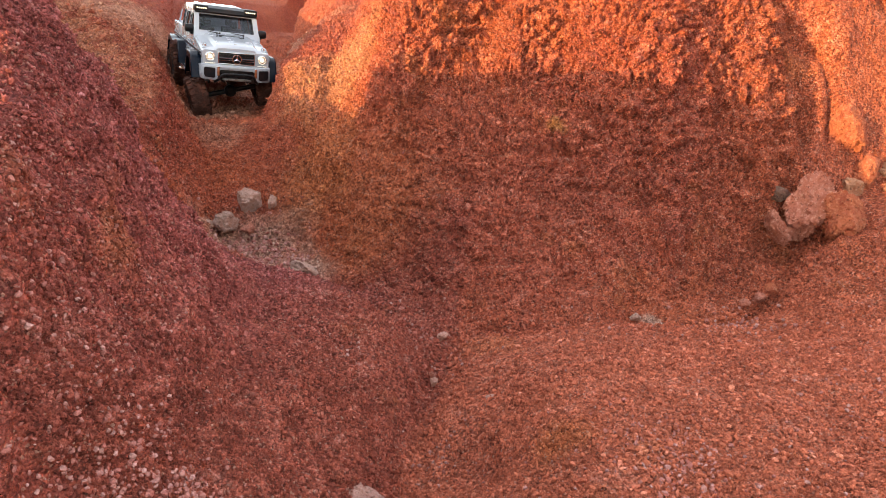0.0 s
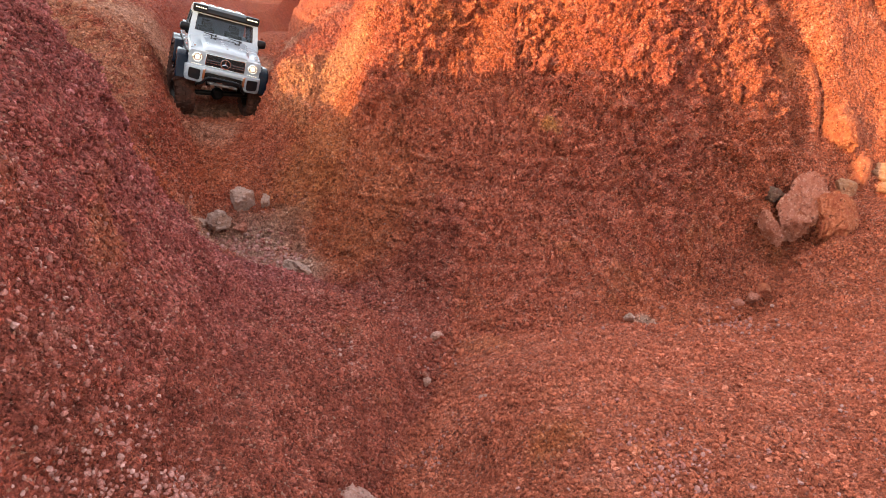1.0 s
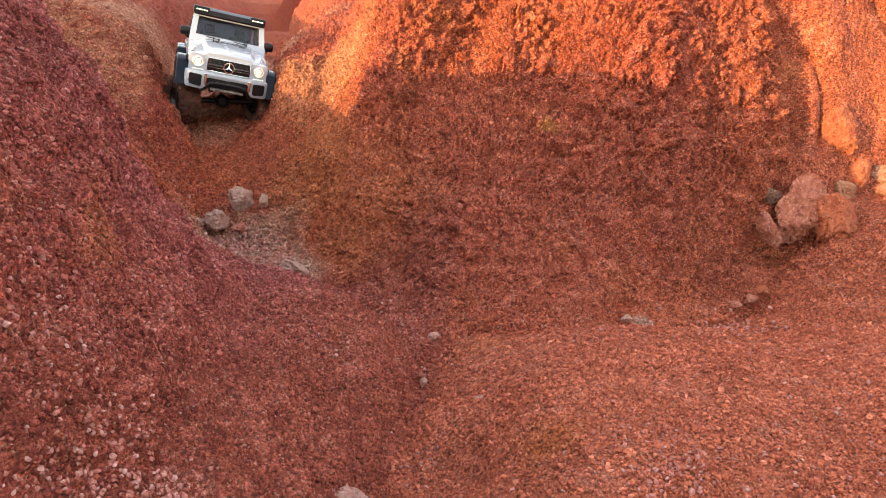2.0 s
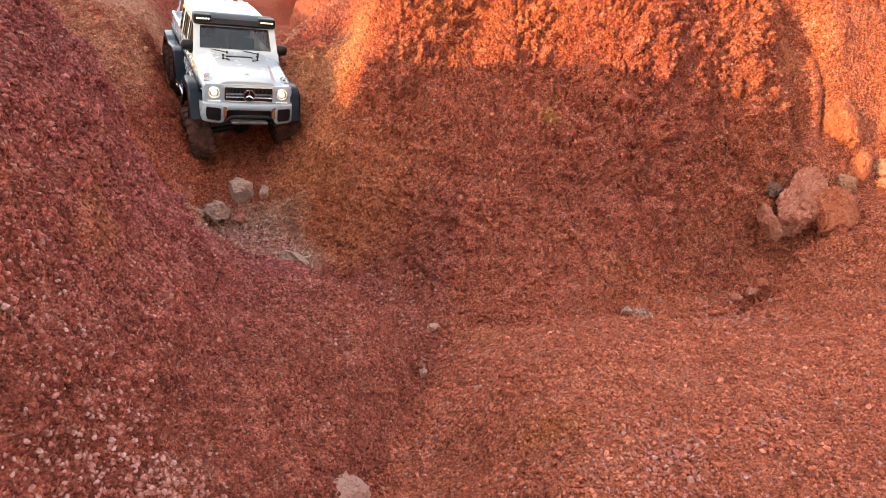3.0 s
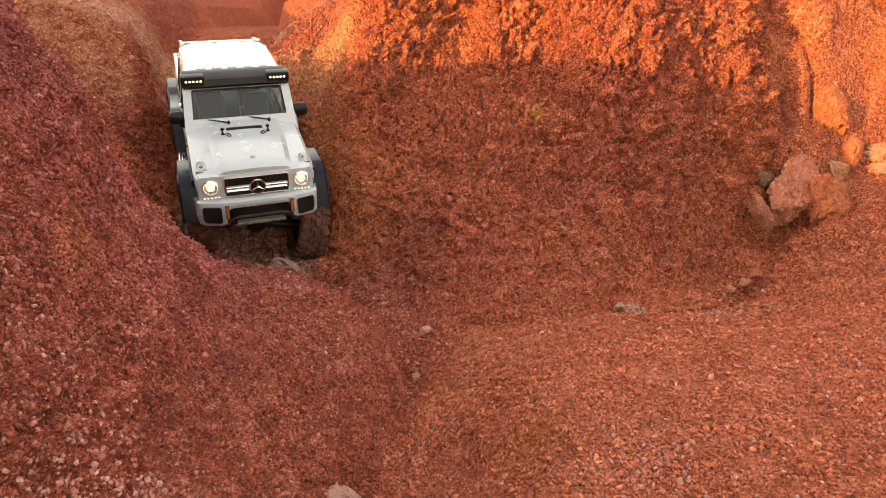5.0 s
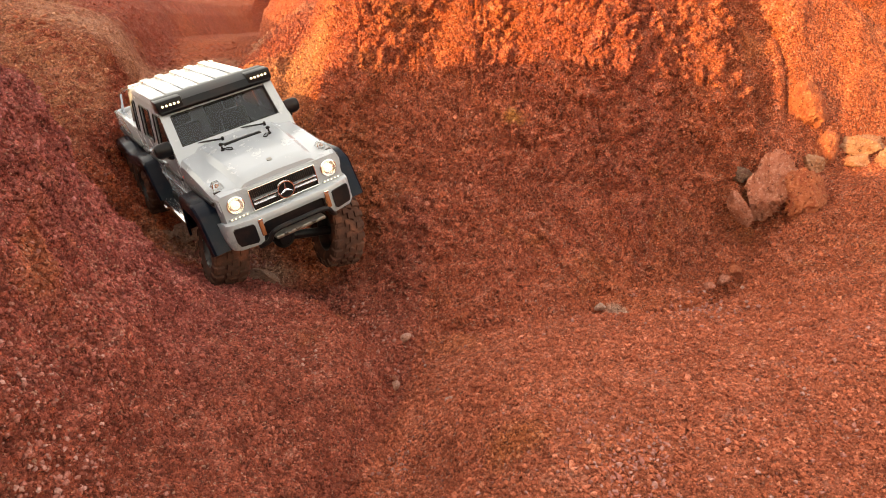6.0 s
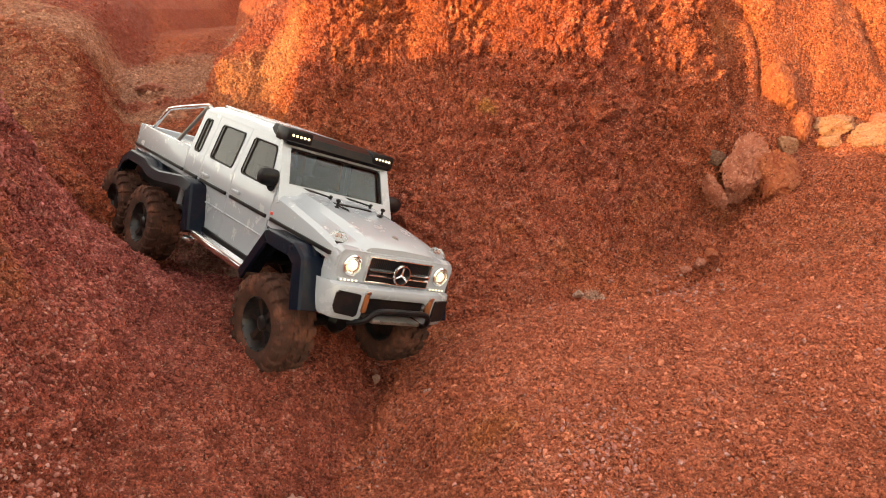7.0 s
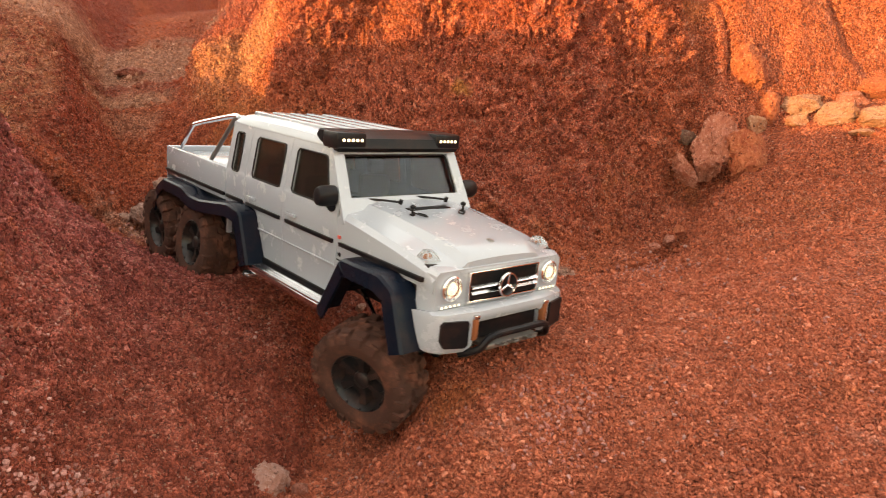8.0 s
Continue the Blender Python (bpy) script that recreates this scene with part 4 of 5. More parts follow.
def front(truck):
    """Nose with grille and lamps, bumper and bull bar."""
    face = loft(bmesh.new(), [[(x, y, z) for x, z in ((-0.0965, 0.016), (-0.092, 0.021), (0.092, 0.021), (0.0965, 0.016), (0.0965, -0.032), (-0.0965, -0.032))] for y in (-0.022, -0.004)]
                + [[(x, 0.004, z) for x, z in ((-0.094, 0.014), (-0.090, 0.018), (0.090, 0.018), (0.094, 0.014), (0.094, -0.032), (-0.094, -0.032))]])
    part("nose", face, WHITE, truck)
    grille = part("grille", block(bmesh.new(), (-0.0515, 0.000, -0.0165), (0.0515, 0.0075, 0.0135), 0.001), BLACK, truck, "black mesh grille")
    edge = bmesh.new()
    for low, high in (((-0.0528, 0.002, 0.0133), (0.0528, 0.0090, 0.0148)), ((-0.0528, 0.002, -0.0183), (0.0528, 0.0090, -0.0168)), ((-0.0528, 0.002, -0.0168), (-0.0513, 0.0090, 0.0133)), ((0.0513, 0.002, -0.0168), (0.0528, 0.0090, 0.0133))):
        block(edge, low, high, 0.0006)
    part("grille_frame", edge, STEEL, grille, "chrome grille frame")
    for z in (-0.0025, -0.0085):
        ends = [[(x, y, z + up) for y, up in ((0.0068, -0.0002), (0.0118, -0.0002), (0.0120, 0.0005), (0.0068, 0.0034))] for x in (-0.050, 0.050)]
        part("grille_bar", loft(bmesh.new(), ends), STEEL, grille, "chrome grille bar")
    wire = bmesh.new()
    for k in range(33):
        x = -0.048 + 0.003 * k
        block(wire, (x - 0.0003, 0.0072, -0.015), (x + 0.0003, 0.0082, 0.012), 0)
    part("grille_mesh", wire, RIM, grille)
    badge = bmesh.new()
    loft(badge, [ring_at((0, 0.0125, -0.003), (0, 1, 0), r, 28) for r in (0.0138, 0.0132)] + [ring_at((0, 0.0150, -0.003), (0, 1, 0), 0.0128, 28), ring_at((0, 0.0150, -0.003), (0, 1, 0), 0.0116, 28), ring_at((0, 0.0125, -0.003), (0, 1, 0), 0.0112, 28)], cap=False, close=True)
    badge = part("badge", badge, STEEL, grille, "round chrome badge")
    part("badge_disc", disc(bmesh.new(), (0, 0.0105, -0.003), (0, 1, 0), ((0, 0.0118), (0.0022, 0.0118), (0.003, 0.004)), 28), BLACK, badge, "dark badge disc")
    for k in range(3):
        m = Matrix.Translation((0, 0.0138, -0.003)) @ Matrix.Rotation(k * 2 * math.pi / 3, 4, "Y")
        ray = [[m @ Vector((x, y, z)) for x, y in ((-w, -0.0006), (w, -0.0006), (0, 0.0010))] for z, w in ((0.0, 0.0021), (0.0118, 0.0006))]
        part("badge_bar", loft(bmesh.new(), ray), STEEL, badge)
    for s in (1, -1):
        bowl = disc(bmesh.new(), (s * 0.0745, 0.0035, 0.0), (0, 1, 0), ((0, 0.0132), (0.0035, 0.0132), (0.0045, 0.0118), (0.0035, 0.0108), (0.001, 0.0100)), 28)
        lamp = part("headlight", bowl, STEEL, truck, "round headlight, switched on")
        part("headlight_bulb", disc(bmesh.new(), (s * 0.0745, 0.0045, 0.0), (0, 1, 0), ((0, 0.0062), (0.0012, 0.0062), (0.0026, 0.0040)), 20), LAMP, lamp, "glowing headlight bulb")
        part("headlight_glass", disc(bmesh.new(), (s * 0.0745, 0.0078, 0.0), (0, 1, 0), ((0, 0.0106), (0.0016, 0.0092), (0.0026, 0.005), (0.0028, 0.001)), 24), LENS, lamp)
        strip = part("running_light", block(bmesh.new(), (s * 0.0745 - 0.015, 0.0025, -0.0205), (s * 0.0745 + 0.015, 0.0060, -0.0165), 0.0006), WHITE, truck)
        for k in range(5):
            x = s * 0.0745 - 0.0116 + 0.0058 * k
            part("diode", disc(bmesh.new(), (x, 0.0058, -0.0185), (0, 1, 0), ((0, 0.0015), (0.0008, 0.0012)), 8), DIODE, strip, "glowing diode")
    # bumper: a beam that wraps round the corners and drops at the sides
    rings = []
    for x, back, top, low in ((-0.1035, -0.040, -0.030, -0.056), (-0.1030, -0.012, -0.024, -0.060), (-0.0985, 0.008, -0.0215, -0.0640), (-0.089, 0.0160, -0.0205, -0.0655), (-0.062, 0.0215, -0.0200, -0.0660), (-0.0555, 0.0225, -0.0200, -0.0640), (-0.0505, 0.0230, -0.0200, -0.0385), (-0.045, 0.0235, -0.0200, -0.0355)):
        rings.append([(x, -0.045 if x < -0.1 else -0.020, top - 0.004), (x, back - 0.006, top), (x, back - 0.001, top - 0.0025), (x, back, top - 0.006), (x, back, low + 0.006), (x, back - 0.003, low + 0.001), (x, back - 0.008, low), (x, -0.045 if x < -0.1 else -0.020, low + 0.003)])
    rings += [[(-x, y, z) for x, y, z in ring] for ring in rings[::-1]]
    bumper = part("front_bumper", loft(bmesh.new(), rings), WHITE, truck, "white front bumper", 40)
    for s in (1, -1):
        vent = bmesh.new()
        out = [(0.064, -0.0300), (0.0900, -0.0290), (0.0925, -0.0330), (0.0925, -0.0500), (0.0895, -0.0565), (0.066, -0.0585), (0.0625, -0.0555), (0.0625, -0.0325)]
        yy = lambda x: 0.0217 + (0.0165 - 0.0217) * (x - 0.062) / 0.027 + 0.0006 - max(0, x - 0.0895) * 0.9  # noqa: E731
        loft(vent, [[(s * x, yy(x) - 0.004, z) for x, z in out], [(s * x, yy(x) + 0.0022, z) for x, z in out]])
        part("bumper_vent", vent, BLACK, bumper, "black air intake")
        part("bumper_marker", block(bmesh.new(), (s * 0.0535 - 0.0032, 0.018, -0.0520), (s * 0.0535 + 0.0032, 0.0255, -0.0290), 0.001), AMBER, bumper, "brownish marker strip with a chrome cap")
        part("marker_cap", block(bmesh.new(), (s * 0.0535 - 0.0036, 0.017, -0.0290), (s * 0.0535 + 0.0036, 0.0262, -0.0250), 0.0008), STEEL, bumper)
    part("lower_intake", block(bmesh.new(), (-0.050, -0.015, -0.0560), (0.050, 0.0140, -0.0345), 0.001), BLACK, truck)
    bar = tube(bmesh.new(), smooth_path([(-0.062, 0.012, -0.0700), (-0.052, 0.030, -0.0600), (-0.040, 0.036, -0.0460), (0.0, 0.038, -0.0440), (0.040, 0.036, -0.0460), (0.052, 0.030, -0.0600), (0.062, 0.012, -0.0700)]), 0.0038, 10)
    part("bull_bar", bar, BLACK, truck, "black bull bar")
    plate = block(bmesh.new(), (-0.040, 0.006, -0.0640), (0.040, 0.030, -0.0585), 0.0015)
    winch = part("winch_plate", plate, DULL, truck)
    for x in (-0.022, 0.004, 0.022):
        part("tow_hook", tube(bmesh.new(), smooth_path([(x - 0.004, 0.028, -0.060), (x - 0.004, 0.037, -0.058), (x, 0.040, -0.056), (x + 0.004, 0.037, -0.058), (x + 0.004, 0.028, -0.060)]), 0.0014, 6), DULL, winch)


def cab(truck):
    """Windscreen frame, roof, lamp visor, mirrors and what shows inside."""

    def slope(x, v):
        return Vector((x * (1 - 0.055 * v), -0.166 - 0.034 * v, 0.050 + 0.064 * v))

    bm = panel(bmesh.new(), [-0.0985, -0.092, -0.0835, -0.04, 0.0, 0.04, 0.0835, 0.092, 0.0985], [-0.30, 0.0, 0.10, 0.14, 0.5, 0.83, 1.0], [(-0.0835, 0.0835, 0.10, 0.83)], slope, 0.005)
    frame_ob = part("windscreen_frame", bm, WHITE, truck)
    corners = [slope(x, v) + Vector((0, 0.0012, 0.0006)) for x, v in ((-0.0835, 0.10), (0.0835, 0.10), (0.0835, 0.83), (-0.0835, 0.83))]
    ring = []
    for k in range(4):
        a, b, c = corners[k - 1], corners[k], corners[(k + 1) % 4]
        ring += [b + (a - b).normalized() * 0.005, b + (c - b).normalized() * 0.005]
    part("windscreen_seal", tube(bmesh.new(), ring + ring[:1], 0.0018, 6), BLACK, frame_ob, "black rubber windscreen seal")
    part("windscreen", loft(bmesh.new(), [[c - Vector((0, 0.0030, 0.0015)) for c in corners], [c - Vector((0, 0.0042, 0.0021)) for c in corners]]), SCREEN, frame_ob, "tinted windscreen").visible_shadow = False
    # roof
    rings = []
    for y, up in ((-0.199, 0.1135), (-0.204, 0.1235), (-0.216, 0.1262), (-0.32, 0.1280), (-0.44, 0.1268), (-0.456, 0.1235), (-0.462, 0.1135)):
        half = [(0.0, up), (0.06, up - 0.0004), (0.074, up - 0.002), (0.0835, up - 0.0065), (0.0875, min(up, 0.1165) - 0.003), (0.0875, 0.1105)]
        rings.append([(x, y, z) for x, z in half] + [(-x, y, z) for x, z in half[:0:-1]])
    roof = part("roof", loft(bmesh.new(), rings), WHITE, truck, "white ribbed roof")
    for k in range(5):
        x = -0.056 + 0.028 * k
        part("roof_rib", block(bmesh.new(), (x - 0.0075, -0.448, 0.1235), (x + 0.0075, -0.240, 0.1296), 0.0016), WHITE, roof)
    part("cab_back", block(bmesh.new(), (-0.0975, -0.462, -0.050), (0.0975, -0.457, 0.052), 0.001), WHITE, truck)
    part("cab_back_top", block(bmesh.new(), (-0.0870, -0.462, 0.052), (0.0870, -0.457, 0.112), 0.001), WHITE, truck)
    # visor with two pods of diodes
    rings = []
    for x in (-0.0925, -0.091, -0.06, 0.0, 0.06, 0.091, 0.0925):
        e = 0.0015 if abs(x) > 0.092 else 0.0
        rings.append([(x, y, z) for y, z in ((-0.232 + e, 0.1225), (-0.226, 0.1310 - e), (-0.206, 0.1315 - e), (-0.186, 0.1240 - e), (-0.182 - e, 0.1130), (-0.186, 0.1085 + e), (-0.204, 0.1110), (-0.222, 0.1170))])
    visor = part("roof_visor", loft(bmesh.new(), rings), BLACK, truck, "black roof visor with two lamp pods")
    for s in (1, -1):
        pod = part("lamp_pod", block(bmesh.new(), (s * 0.0745 - 0.0205, -0.214, 0.1115), (s * 0.0745 + 0.0205, -0.1825, 0.1310), 0.003), BLACK, visor)
        for k in range(5):
            x = s * 0.0735 - 0.0124 + 0.0062 * k
            d = bmesh.new()
            disc(d, (x, -0.1826, 0.1222), (0, 1, 0), ((0, 0.0021), (0.0009, 0.0019), (0.0015, 0.0008)), 10)
            part("diode", d, DIODE, pod, "glowing diode")
        # mirrors
        mirror = bmesh.new()
        rings = []
        for x, r in ((0.0965, 0.55), (0.099, 0.92), (0.106, 1.0), (0.117, 0.96), (0.1220, 0.78), (0.1235, 0.45)):
            rings.append([(s * x, -0.176 + 0.0095 * r * math.cos(a), 0.0605 + 0.0125 * r * math.sin(a)) for a in [k * math.pi / 8 for k in range(16)]])
        loft(mirror, rings)
        mirror = part("side_mirror", mirror, BLACK, truck, "black side mirror")
        part("mirror_arm", tube(bmesh.new(), smooth_path([(s * 0.096, -0.178, 0.0470), (s * 0.102, -0.176, 0.0460), (s * 0.107, -0.176, 0.0520)]), 0.0042, 8), BLACK, mirror)
    # inside
    part("cab_floor", block(bmesh.new(), (-0.094, -0.455, -0.056), (0.094, -0.170, -0.050), 0.001), BLACK, truck)
    part("dashboard", block(bmesh.new(), (-0.088, -0.195, 0.010), (0.088, -0.172, 0.050), 0.004), BLACK, truck)
    for x in (-0.042, 0.042):
        for y in (-0.27, -0.37):
            seat = block(bmesh.new(), (x - 0.026, y - 0.02, -0.030), (x + 0.026, y + 0.03, 0.006), 0.004)
            block(seat, (x - 0.024, y - 0.030, 0.0), (x + 0.024, y - 0.016, 0.062), 0.005)
            block(seat, (x - 0.012, y - 0.028, 0.064), (x + 0.012, y - 0.016, 0.084), 0.004)
            part("seat", seat, BLACK, truck, "dark seat")


def load_bed(truck):
    for s in (1, -1):
        x0, x1 = sorted((s * 0.090, s * 0.0995))
        part("bed_side", block(bmesh.new(), (x0, -0.694, -0.002), (x1, -0.463, 0.0475), 0.0035), WHITE, truck)
        bar = tube(bmesh.new(), smooth_path([(s * 0.080, -0.466, 0.1200), (s * 0.080, -0.500, 0.1150), (s * 0.081, -0.610, 0.0930), (s * 0.082, -0.632, 0.0820), (s * 0.084, -0.668, 0.0460)], 6), 0.0036, 10)
        bar = part("roll_bar", bar, STEEL, truck, "chrome roll bar over the load bed")
        part("roll_bar_strut", tube(bmesh.new(), [(s * 0.0815, -0.470, 0.1165), (s * 0.085, -0.546, 0.0440)], 0.0034, 10), DULL, bar)
        part("tail_light", block(bmesh.new(), (s * 0.083 - 0.007, -0.6975, 0.010), (s * 0.083 + 0.007, -0.6925, 0.034), 0.001), AMBER, truck, "dark red tail light")
    part("tailgate", block(bmesh.new(), (-0.0985, -0.6955, -0.010), (0.0985, -0.688, 0.0470), 0.003), WHITE, truck)
    part("bed_floor", block(bmesh.new(), (-0.092, -0.690, 0.016), (0.092, -0.463, 0.022), 0.001), WHITE, truck)
    part("bed_cover", block(bmesh.new(), (-0.089, -0.686, 0.033), (0.089, -0.520, 0.0385), 0.001), WHITE, truck, "glossy white bed cover")
    part("cross_bar", tube(bmesh.new(), [(-0.080, -0.500, 0.1150), (0.080, -0.500, 0.1150)], 0.0030, 10), STEEL, truck)


def chassis(truck):
    for s in (1, -1):
        x0, x1 = sorted((s * 0.030, s * 0.042))
        part("frame_rail", block(bmesh.new(), (x0, -0.700, -0.070), (x1, 0.005, -0.050), 0.0015), BLACK, truck)
        for y in (-0.10, -0.52, -0.665):
            damper = tube(bmesh.new(), [(s * 0.062, y + 0.014, -0.012), (s * 0.070, y - 0.002, -0.085)], 0.0055, 10)
            for k in range(7):
                c = Vector((s * 0.062, y + 0.014, -0.012)).lerp(Vector((s * 0.070, y - 0.002, -0.085)), 0.25 + 0.09 * k)
                disc(damper, c, (s * 0.1, -0.22, -1), ((-0.0012, 0.0078), (0.0012, 0.0078)), 12)
            part("damper", damper, DULL, truck, "coil-over damper")
        part("inner_arch", block(bmesh.new(), (min(s * 0.050, s * 0.094), -0.175, -0.002), (max(s * 0.050, s * 0.094), -0.012, 0.006), 0.001), BLACK, truck)
        part("link", tube(bmesh.new(), smooth_path([(s * 0.036, -0.215, -0.062), (s * 0.052, -0.165, -0.066), (s * 0.060, -0.120, -0.094)]), 0.0032, 8), STEEL, truck, "bright suspension link")
    part("underbody", block(bmesh.new(), (-0.090, -0.690, -0.050), (0.090, -0.395, -0.004), 0.002), BLACK, truck)
    part("gearbox", block(bmesh.new(), (-0.028, -0.34, -0.082), (0.028, -0.20, -0.052), 0.006), BLACK, truck)
    for y0, y1 in ((-0.12, -0.24), (-0.31, -0.50), (-0.54, -0.65)):
        part("drive_shaft", tube(bmesh.new(), [(0, y0, -0.098), (0, y1, -0.078)], 0.0038, 10), STEEL, truck)


TYRE_R, TYRE_X = 0.0645, 0.098


def wheel(truck):
    """One wheel on its own axis x, outer side at +x: rim with tyre and hub."""
    rim = bmesh.new()
    prof = [(-0.022, 0.0375), (-0.019, 0.0345), (0.010, 0.0335), (0.019, 0.0360), (0.0225, 0.0372), (0.0235, 0.0345), (0.0190, 0.0318), (0.0060, 0.0290), (0.0040, 0.0), (-0.004, 0.0), (-0.006, 0.029), (-0.022, 0.0335)]
    loft(rim, [ring_at((x, 0, 0), (1, 0, 0), max(r, 1e-4), 32) for x, r in prof], cap=False, close=True)
    for k in range(6):
        a = k * math.pi / 3
        m = Matrix.Rotation(a, 4, "X")
        spoke = bmesh.new()
        loft(spoke, [[m @ Vector((x, y, z)) for x, y in ((0.003, -w), (0.003, w), (top, w * 0.6), (top, -w * 0.6))] for z, w, top in ((0.008, 0.0048, 0.0150), (0.020, 0.0058, 0.0145), (0.031, 0.0085, 0.0165))])
        me = bpy.data.meshes.new("spoke")
        spoke.to_mesh(me)
        spoke.free()
        rim.from_mesh(me)
        bpy.data.meshes.remove(me)
        disc(rim, m @ Vector((0.022, 0, 0.0338)), (1, 0, 0), ((0, 0.0014), (0.0022, 0.0012)), 6)
        disc(rim, m @ Vector((0.022, 0.0169, 0.0293)), (1, 0, 0), ((0, 0.0014), (0.0022, 0.0012)), 6)
    ob = part("wheel", rim, RIM, truck, "black six-spoke wheel")
    tyre = bmesh.new()
    prof = [(-0.0235, 0.0355), (-0.0262, 0.043), (-0.0268, 0.050), (-0.0245, 0.0570), (-0.0195, 0.0600), (0.0, 0.0608), (0.0195, 0.0600), (0.0245, 0.0570), (0.0268, 0.050), (0.0262, 0.043), (0.0235, 0.0355), (0.0180, 0.0345), (-0.0180, 0.0345)]
    loft(tyre, [ring_at((x, 0, 0), (1, 0, 0), r, 48) for x, r in prof], cap=False, close=True)

    def lug(angle, x0, x1, half, r0, r1, skew):
        m = Matrix.Rotation(angle, 4, "X")
        low = [(x0, -half - skew, r0), (x1, -half + skew, r0), (x1, half + skew, r0), (x0, half - skew, r0)]
        cx = (x0 + x1) / 2
        top = [(cx + (x - cx) * 0.88, y * 0.86, r1) for x, y, _ in low]
        loft(tyre, [[m @ Vector(p) for p in low], [m @ Vector(p) for p in top]])

    n = 20
    for k in range(n):
        a = k * 2 * math.pi / n
        lug(a, -0.0085, 0.0015, 0.0052, 0.0595, TYRE_R, 0.0018)
        lug(a + math.pi / n, -0.0015, 0.0085, 0.0052, 0.0595, TYRE_R, -0.0018)
        for s in (1, -1):
            o = math.pi / n * (0.5 if s > 0 else 1.5)
            lug(a + o, s * 0.0115, s * 0.0245, 0.0060, 0.0575, TYRE_R - 0.0012, 0.0012 * s)
            # shoulder block running down the side wall
            m = Matrix.Rotation(a + o, 4, "X")
            loft(tyre, [[m @ Vector(p) for p in ((s * 0.0225, -0.0050, 0.0620), (s * 0.0225, 0.0050, 0.0620), (s * 0.0225, 0.0042, 0.0500), (s * 0.0225, -0.0042, 0.0500))],
                        [m @ Vector(p) for p in ((s * 0.0265, -0.0044, 0.0605), (s * 0.0265, 0.0044, 0.0605), (s * 0.0288, 0.0034, 0.0510), (s * 0.0288, -0.0034, 0.0510))]])
    part("tyre", tyre, RUBBER, ob, "black off-road tyre dusted with red soil", 25)
    part("hub", disc(bmesh.new(), (0.012, 0, 0), (1, 0, 0), ((0, 0.0105), (0.004, 0.0100), (0.006, 0.0075), (0.0065, 0.001)), 20), RIM, ob, "round black hub cap")
    return ob


def axle(truck):
    bm = tube(bmesh.new(), [(-0.085, 0, 0), (0.085, 0, 0)], 0.0075, 12)
    disc(bm, (0, -0.016, 0), (0, 1, 0), ((0, 0.008), (0.006, 0.017), (0.024, 0.018), (0.032, 0.010)), 18)
    return part("axle", bm, BLACK, truck, "dark live axle")


def model_truck():
    truck = tagged(new("model_truck"), "white six-wheeled toy off-road pickup with lit headlights, dusty tyres", "toy truck")
    bonnet(truck)
    front(truck)
    cab(truck)
    for s in (1, -1):
        flank(truck, s)
        flare(truck, s, "front_flare", cornered([(-0.164, -0.066), (-0.122, 0.004), (-0.050, 0.005), (-0.026, -0.006), (-0.004, -0.064)]), "glossy dark wheel-arch flare")
        flare(truck, s, "rear_flare", cornered([(-0.338, -0.064), (-0.364, 0.003), (-0.402, 0.007), (-0.500, -0.007), (-0.535, -0.007), (-0.565, 0.001), (-0.642, 0.001), (-0.674, -0.018), (-0.692, -0.052)]), "glossy dark flare over two rear wheels")
    load_bed(truck)
    chassis(truck)
    axles = [axle(truck) for _ in range(3)]
    first = wheel(truck)
    wheels = [first] + [copy_thing(first, Matrix()) for _ in range(5)]
    return truck, axles, wheels


TRUCK, AXLES, WHEELS = model_truck()
# the truck's way: seconds, place of its nose, turn in degrees
DRIVE = [
    (0, (-0.6113, 2.0754, 0.6281), (-7.6, -4.4, -153.3)),
    (0.5, (-0.6111, 2.0735, 0.6289), (-7.5, -5.8, -152.9)),
    (1, (-0.5911, 1.9629, 0.6081), (-7.3, -13.2, -157.3)),
    (1.5, (-0.5678, 1.8809, 0.5884), (-7.9, -17.5, -158.4)),
    (1.7, (-0.5565, 1.8517, 0.5984), (-5.4, -13.8, -159.2)),
    (2.8, (-0.4425, 1.6146, 0.5533), (-10.2, -6.5, -155.6)),
    (3, (-0.4252, 1.5665, 0.5213), (-13.5, -2.5, -154.5)),
    (3.5, (-0.4093, 1.4358, 0.4828), (-16.0, 2.5, -158.8)),
    (4, (-0.3986, 1.3130, 0.4301), (-19.7, 0.7, -163.6)),
    (4.5, (-0.3429, 1.2216, 0.3846), (-21.3, -8.0, -158.9)),
    (4.7, (-0.3238, 1.1852, 0.4002), (-17.3, -2.3, -161.6)),
    (5.8, (-0.1706, 1.0426, 0.4154), (-11.1, 7.3, -149.3)),
    (6, (-0.1657, 1.0041, 0.4395), (-6.0, 14.0, -149.4)),
    (6.5, (-0.0686, 0.9115, 0.3866), (-7.4, -5.5, -142.8)),
    (7, (0.0333, 0.8372, 0.3415), (-8.2, -21.9, -139.7)),
    (7.5, (0.0911, 0.7463, 0.3355), (-8.1, -17.0, -141.3)),
    (8, (0.1821, 0.6577, 0.3485), (-3.6, -9.9, -142.6)),
]

STEER = ([0, 0.5, 1.0, 1.4, 1.8, 2.6, 5.0, 6.0, 7.3, 8.0], [0, 0, 10, 27, 27, 0, 0, -4, 4, 20])
AXLE_Y = (-0.090, -0.534, -0.678)


def truck_pose(t):
    k = max(i for i, row in enumerate(DRIVE[:-1]) if row[0] <= t)
    (ta, pa, ra), (tb, pb, rb) = DRIVE[k], DRIVE[k + 1]
    a, b = pose(*pa, *ra), pose(*pb, *rb)
    s = (t - ta) / (tb - ta)
    return Matrix.LocRotScale(a.translation.lerp(b.translation, s), a.to_quaternion().slerp(b.to_quaternion(), s), None)


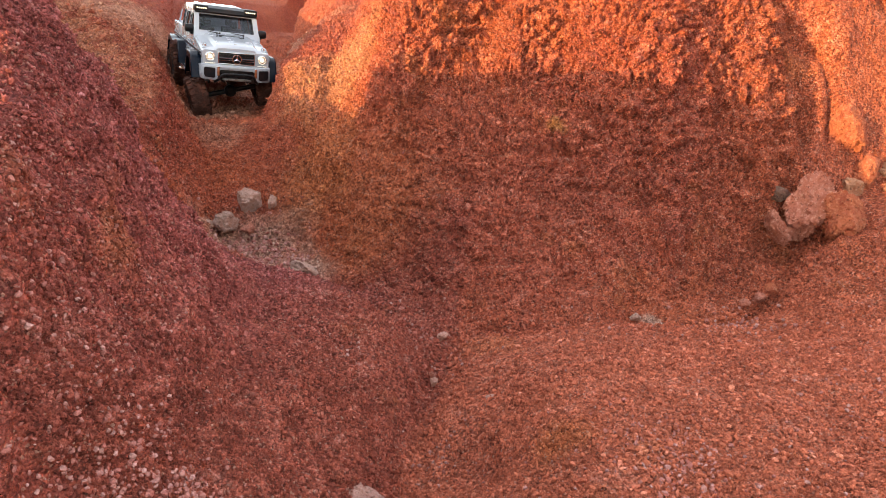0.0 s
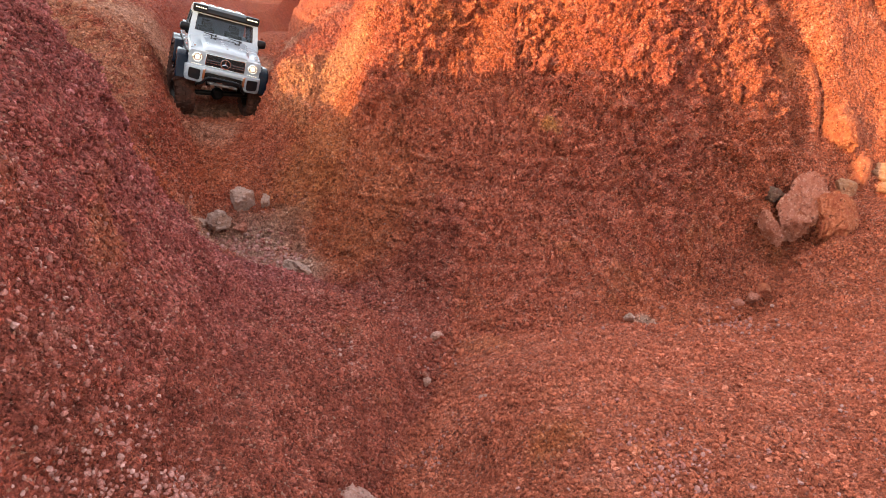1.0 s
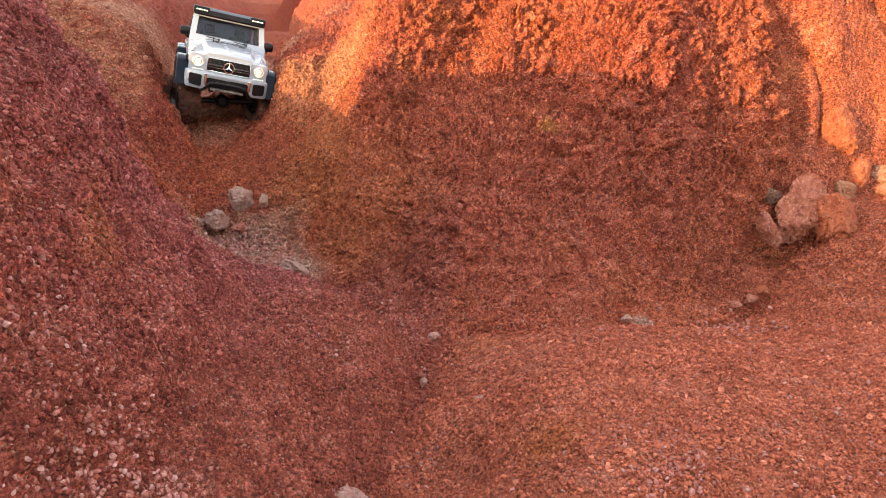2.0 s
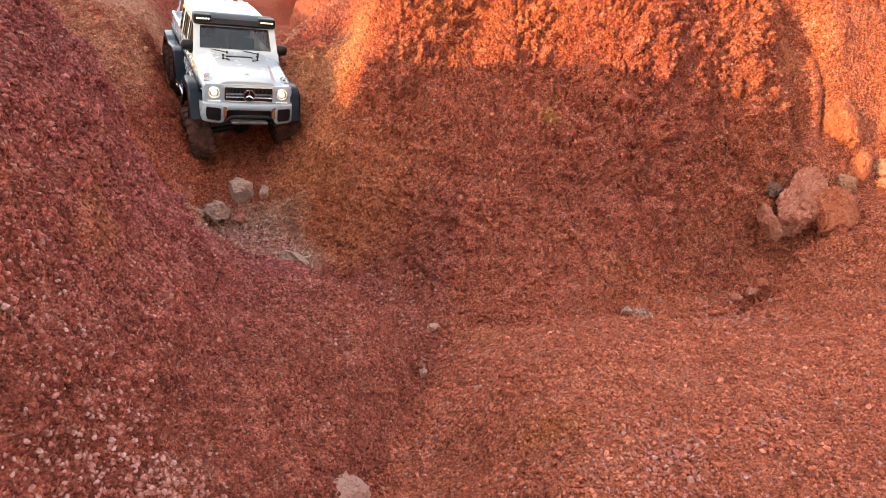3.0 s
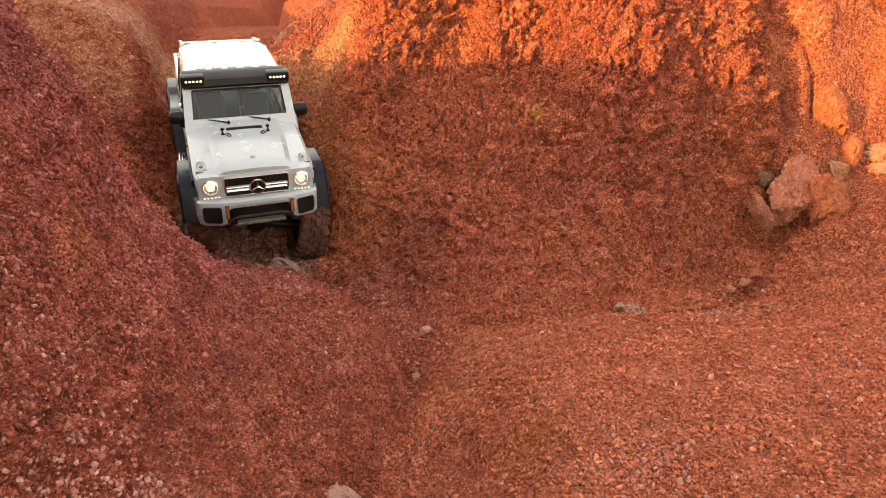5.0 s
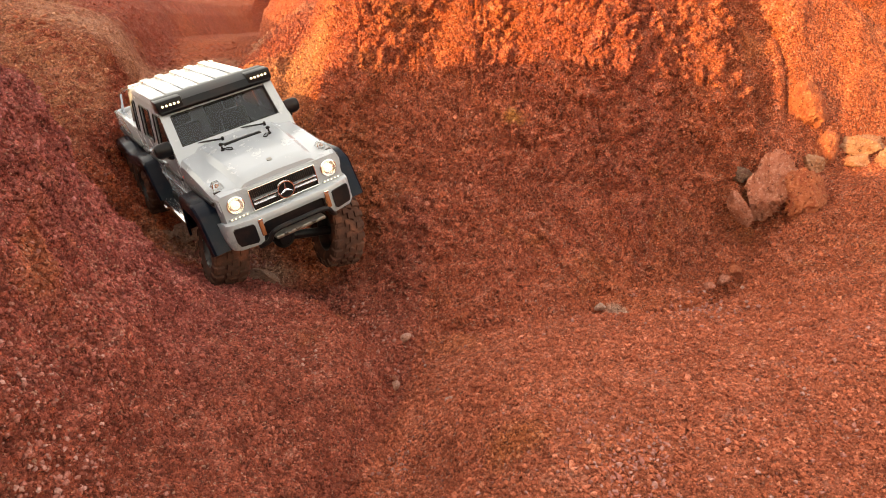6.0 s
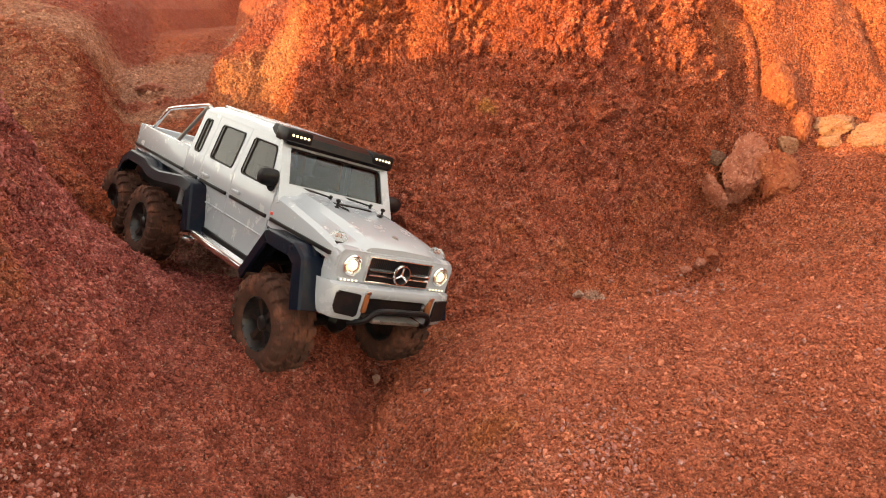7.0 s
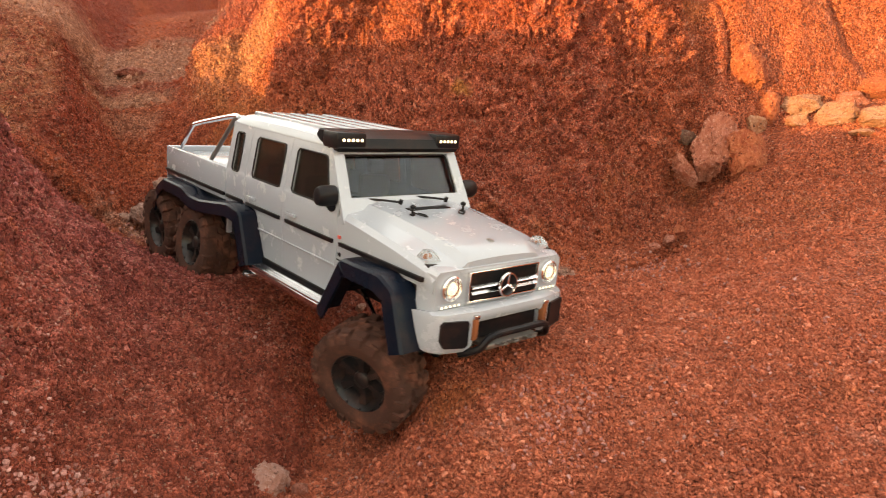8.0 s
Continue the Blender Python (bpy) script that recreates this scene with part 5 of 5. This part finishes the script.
def rest_heights(spots):
    """For pairs of a truck pose and a hub's (x, y): how high the hub sits when its tyre rests on the ground."""
    angles = np.radians(range(-60, 61, 15))
    low = np.array([[m @ Vector((x, y + TYRE_R * math.sin(a), -TYRE_R * math.cos(a))) for a in angles] for m, x, y in spots])
    side = np.array([m.to_3x3() @ Vector((0.021, 0, 0)) for m, _, _ in spots])[:, None]
    z = np.max([soft_land((low + k * side)[..., 0].ravel(), (low + k * side)[..., 1].ravel()).reshape(low.shape[:2]) for k in (-1, 0, 1)], axis=0)
    up = np.array([max(m.col[2].z, 0.5) for m, _, _ in spots])[:, None]
    front = np.array([y > -0.3 for _, _, y in spots])
    return np.clip(((z - low[..., 2]) / up).max(1) - np.where(front, 0.010, 0.009), np.where(front, -0.146, -0.106), -0.084)


def motions():
    walk(TRUCK, [(t, pose(*p, *r)) for t, p, r in DRIVE])
    times = [k * 0.25 for k in range(33)]
    rolled, before = 0.0, None
    rows = {ob.name: [] for ob in AXLES + WHEELS}
    poses = [truck_pose(t) for t in times]
    spots = [(m, s * TYRE_X, y) for m in poses for y in AXLE_Y for s in (1, -1)]
    heights = rest_heights(spots).reshape(len(times), len(AXLE_Y), 2)
    for t, m, found in zip(times, poses, heights):
        if before is not None:
            rolled += (m.translation - before).length / TYRE_R
        before = m.translation.copy()
        for k, y in enumerate(AXLE_Y):
            high = {1: float(found[k][0]), -1: float(found[k][1])}
            mean, tilt = (high[1] + high[-1]) / 2, math.degrees(math.atan2(high[1] - high[-1], 2 * TYRE_X))
            tilt = max(-18.0, min(18.0, tilt))
            base = pose(0, y, mean, 0, -tilt, 0)
            rows[AXLES[k].name].append((t, base))
            steer = np.interp(t, *STEER) if k == 0 else 0.0
            for j, s in enumerate((1, -1)):
                turn = pose(s * TYRE_X, 0, 0, 0, 0, steer + (0 if s > 0 else 180))
                rows[WHEELS[2 * k + j].name].append((t, base @ turn @ pose(0, 0, 0, math.degrees(-s * rolled))))
    for ob in AXLES + WHEELS:
        walk(ob, rows[ob.name])


motions()
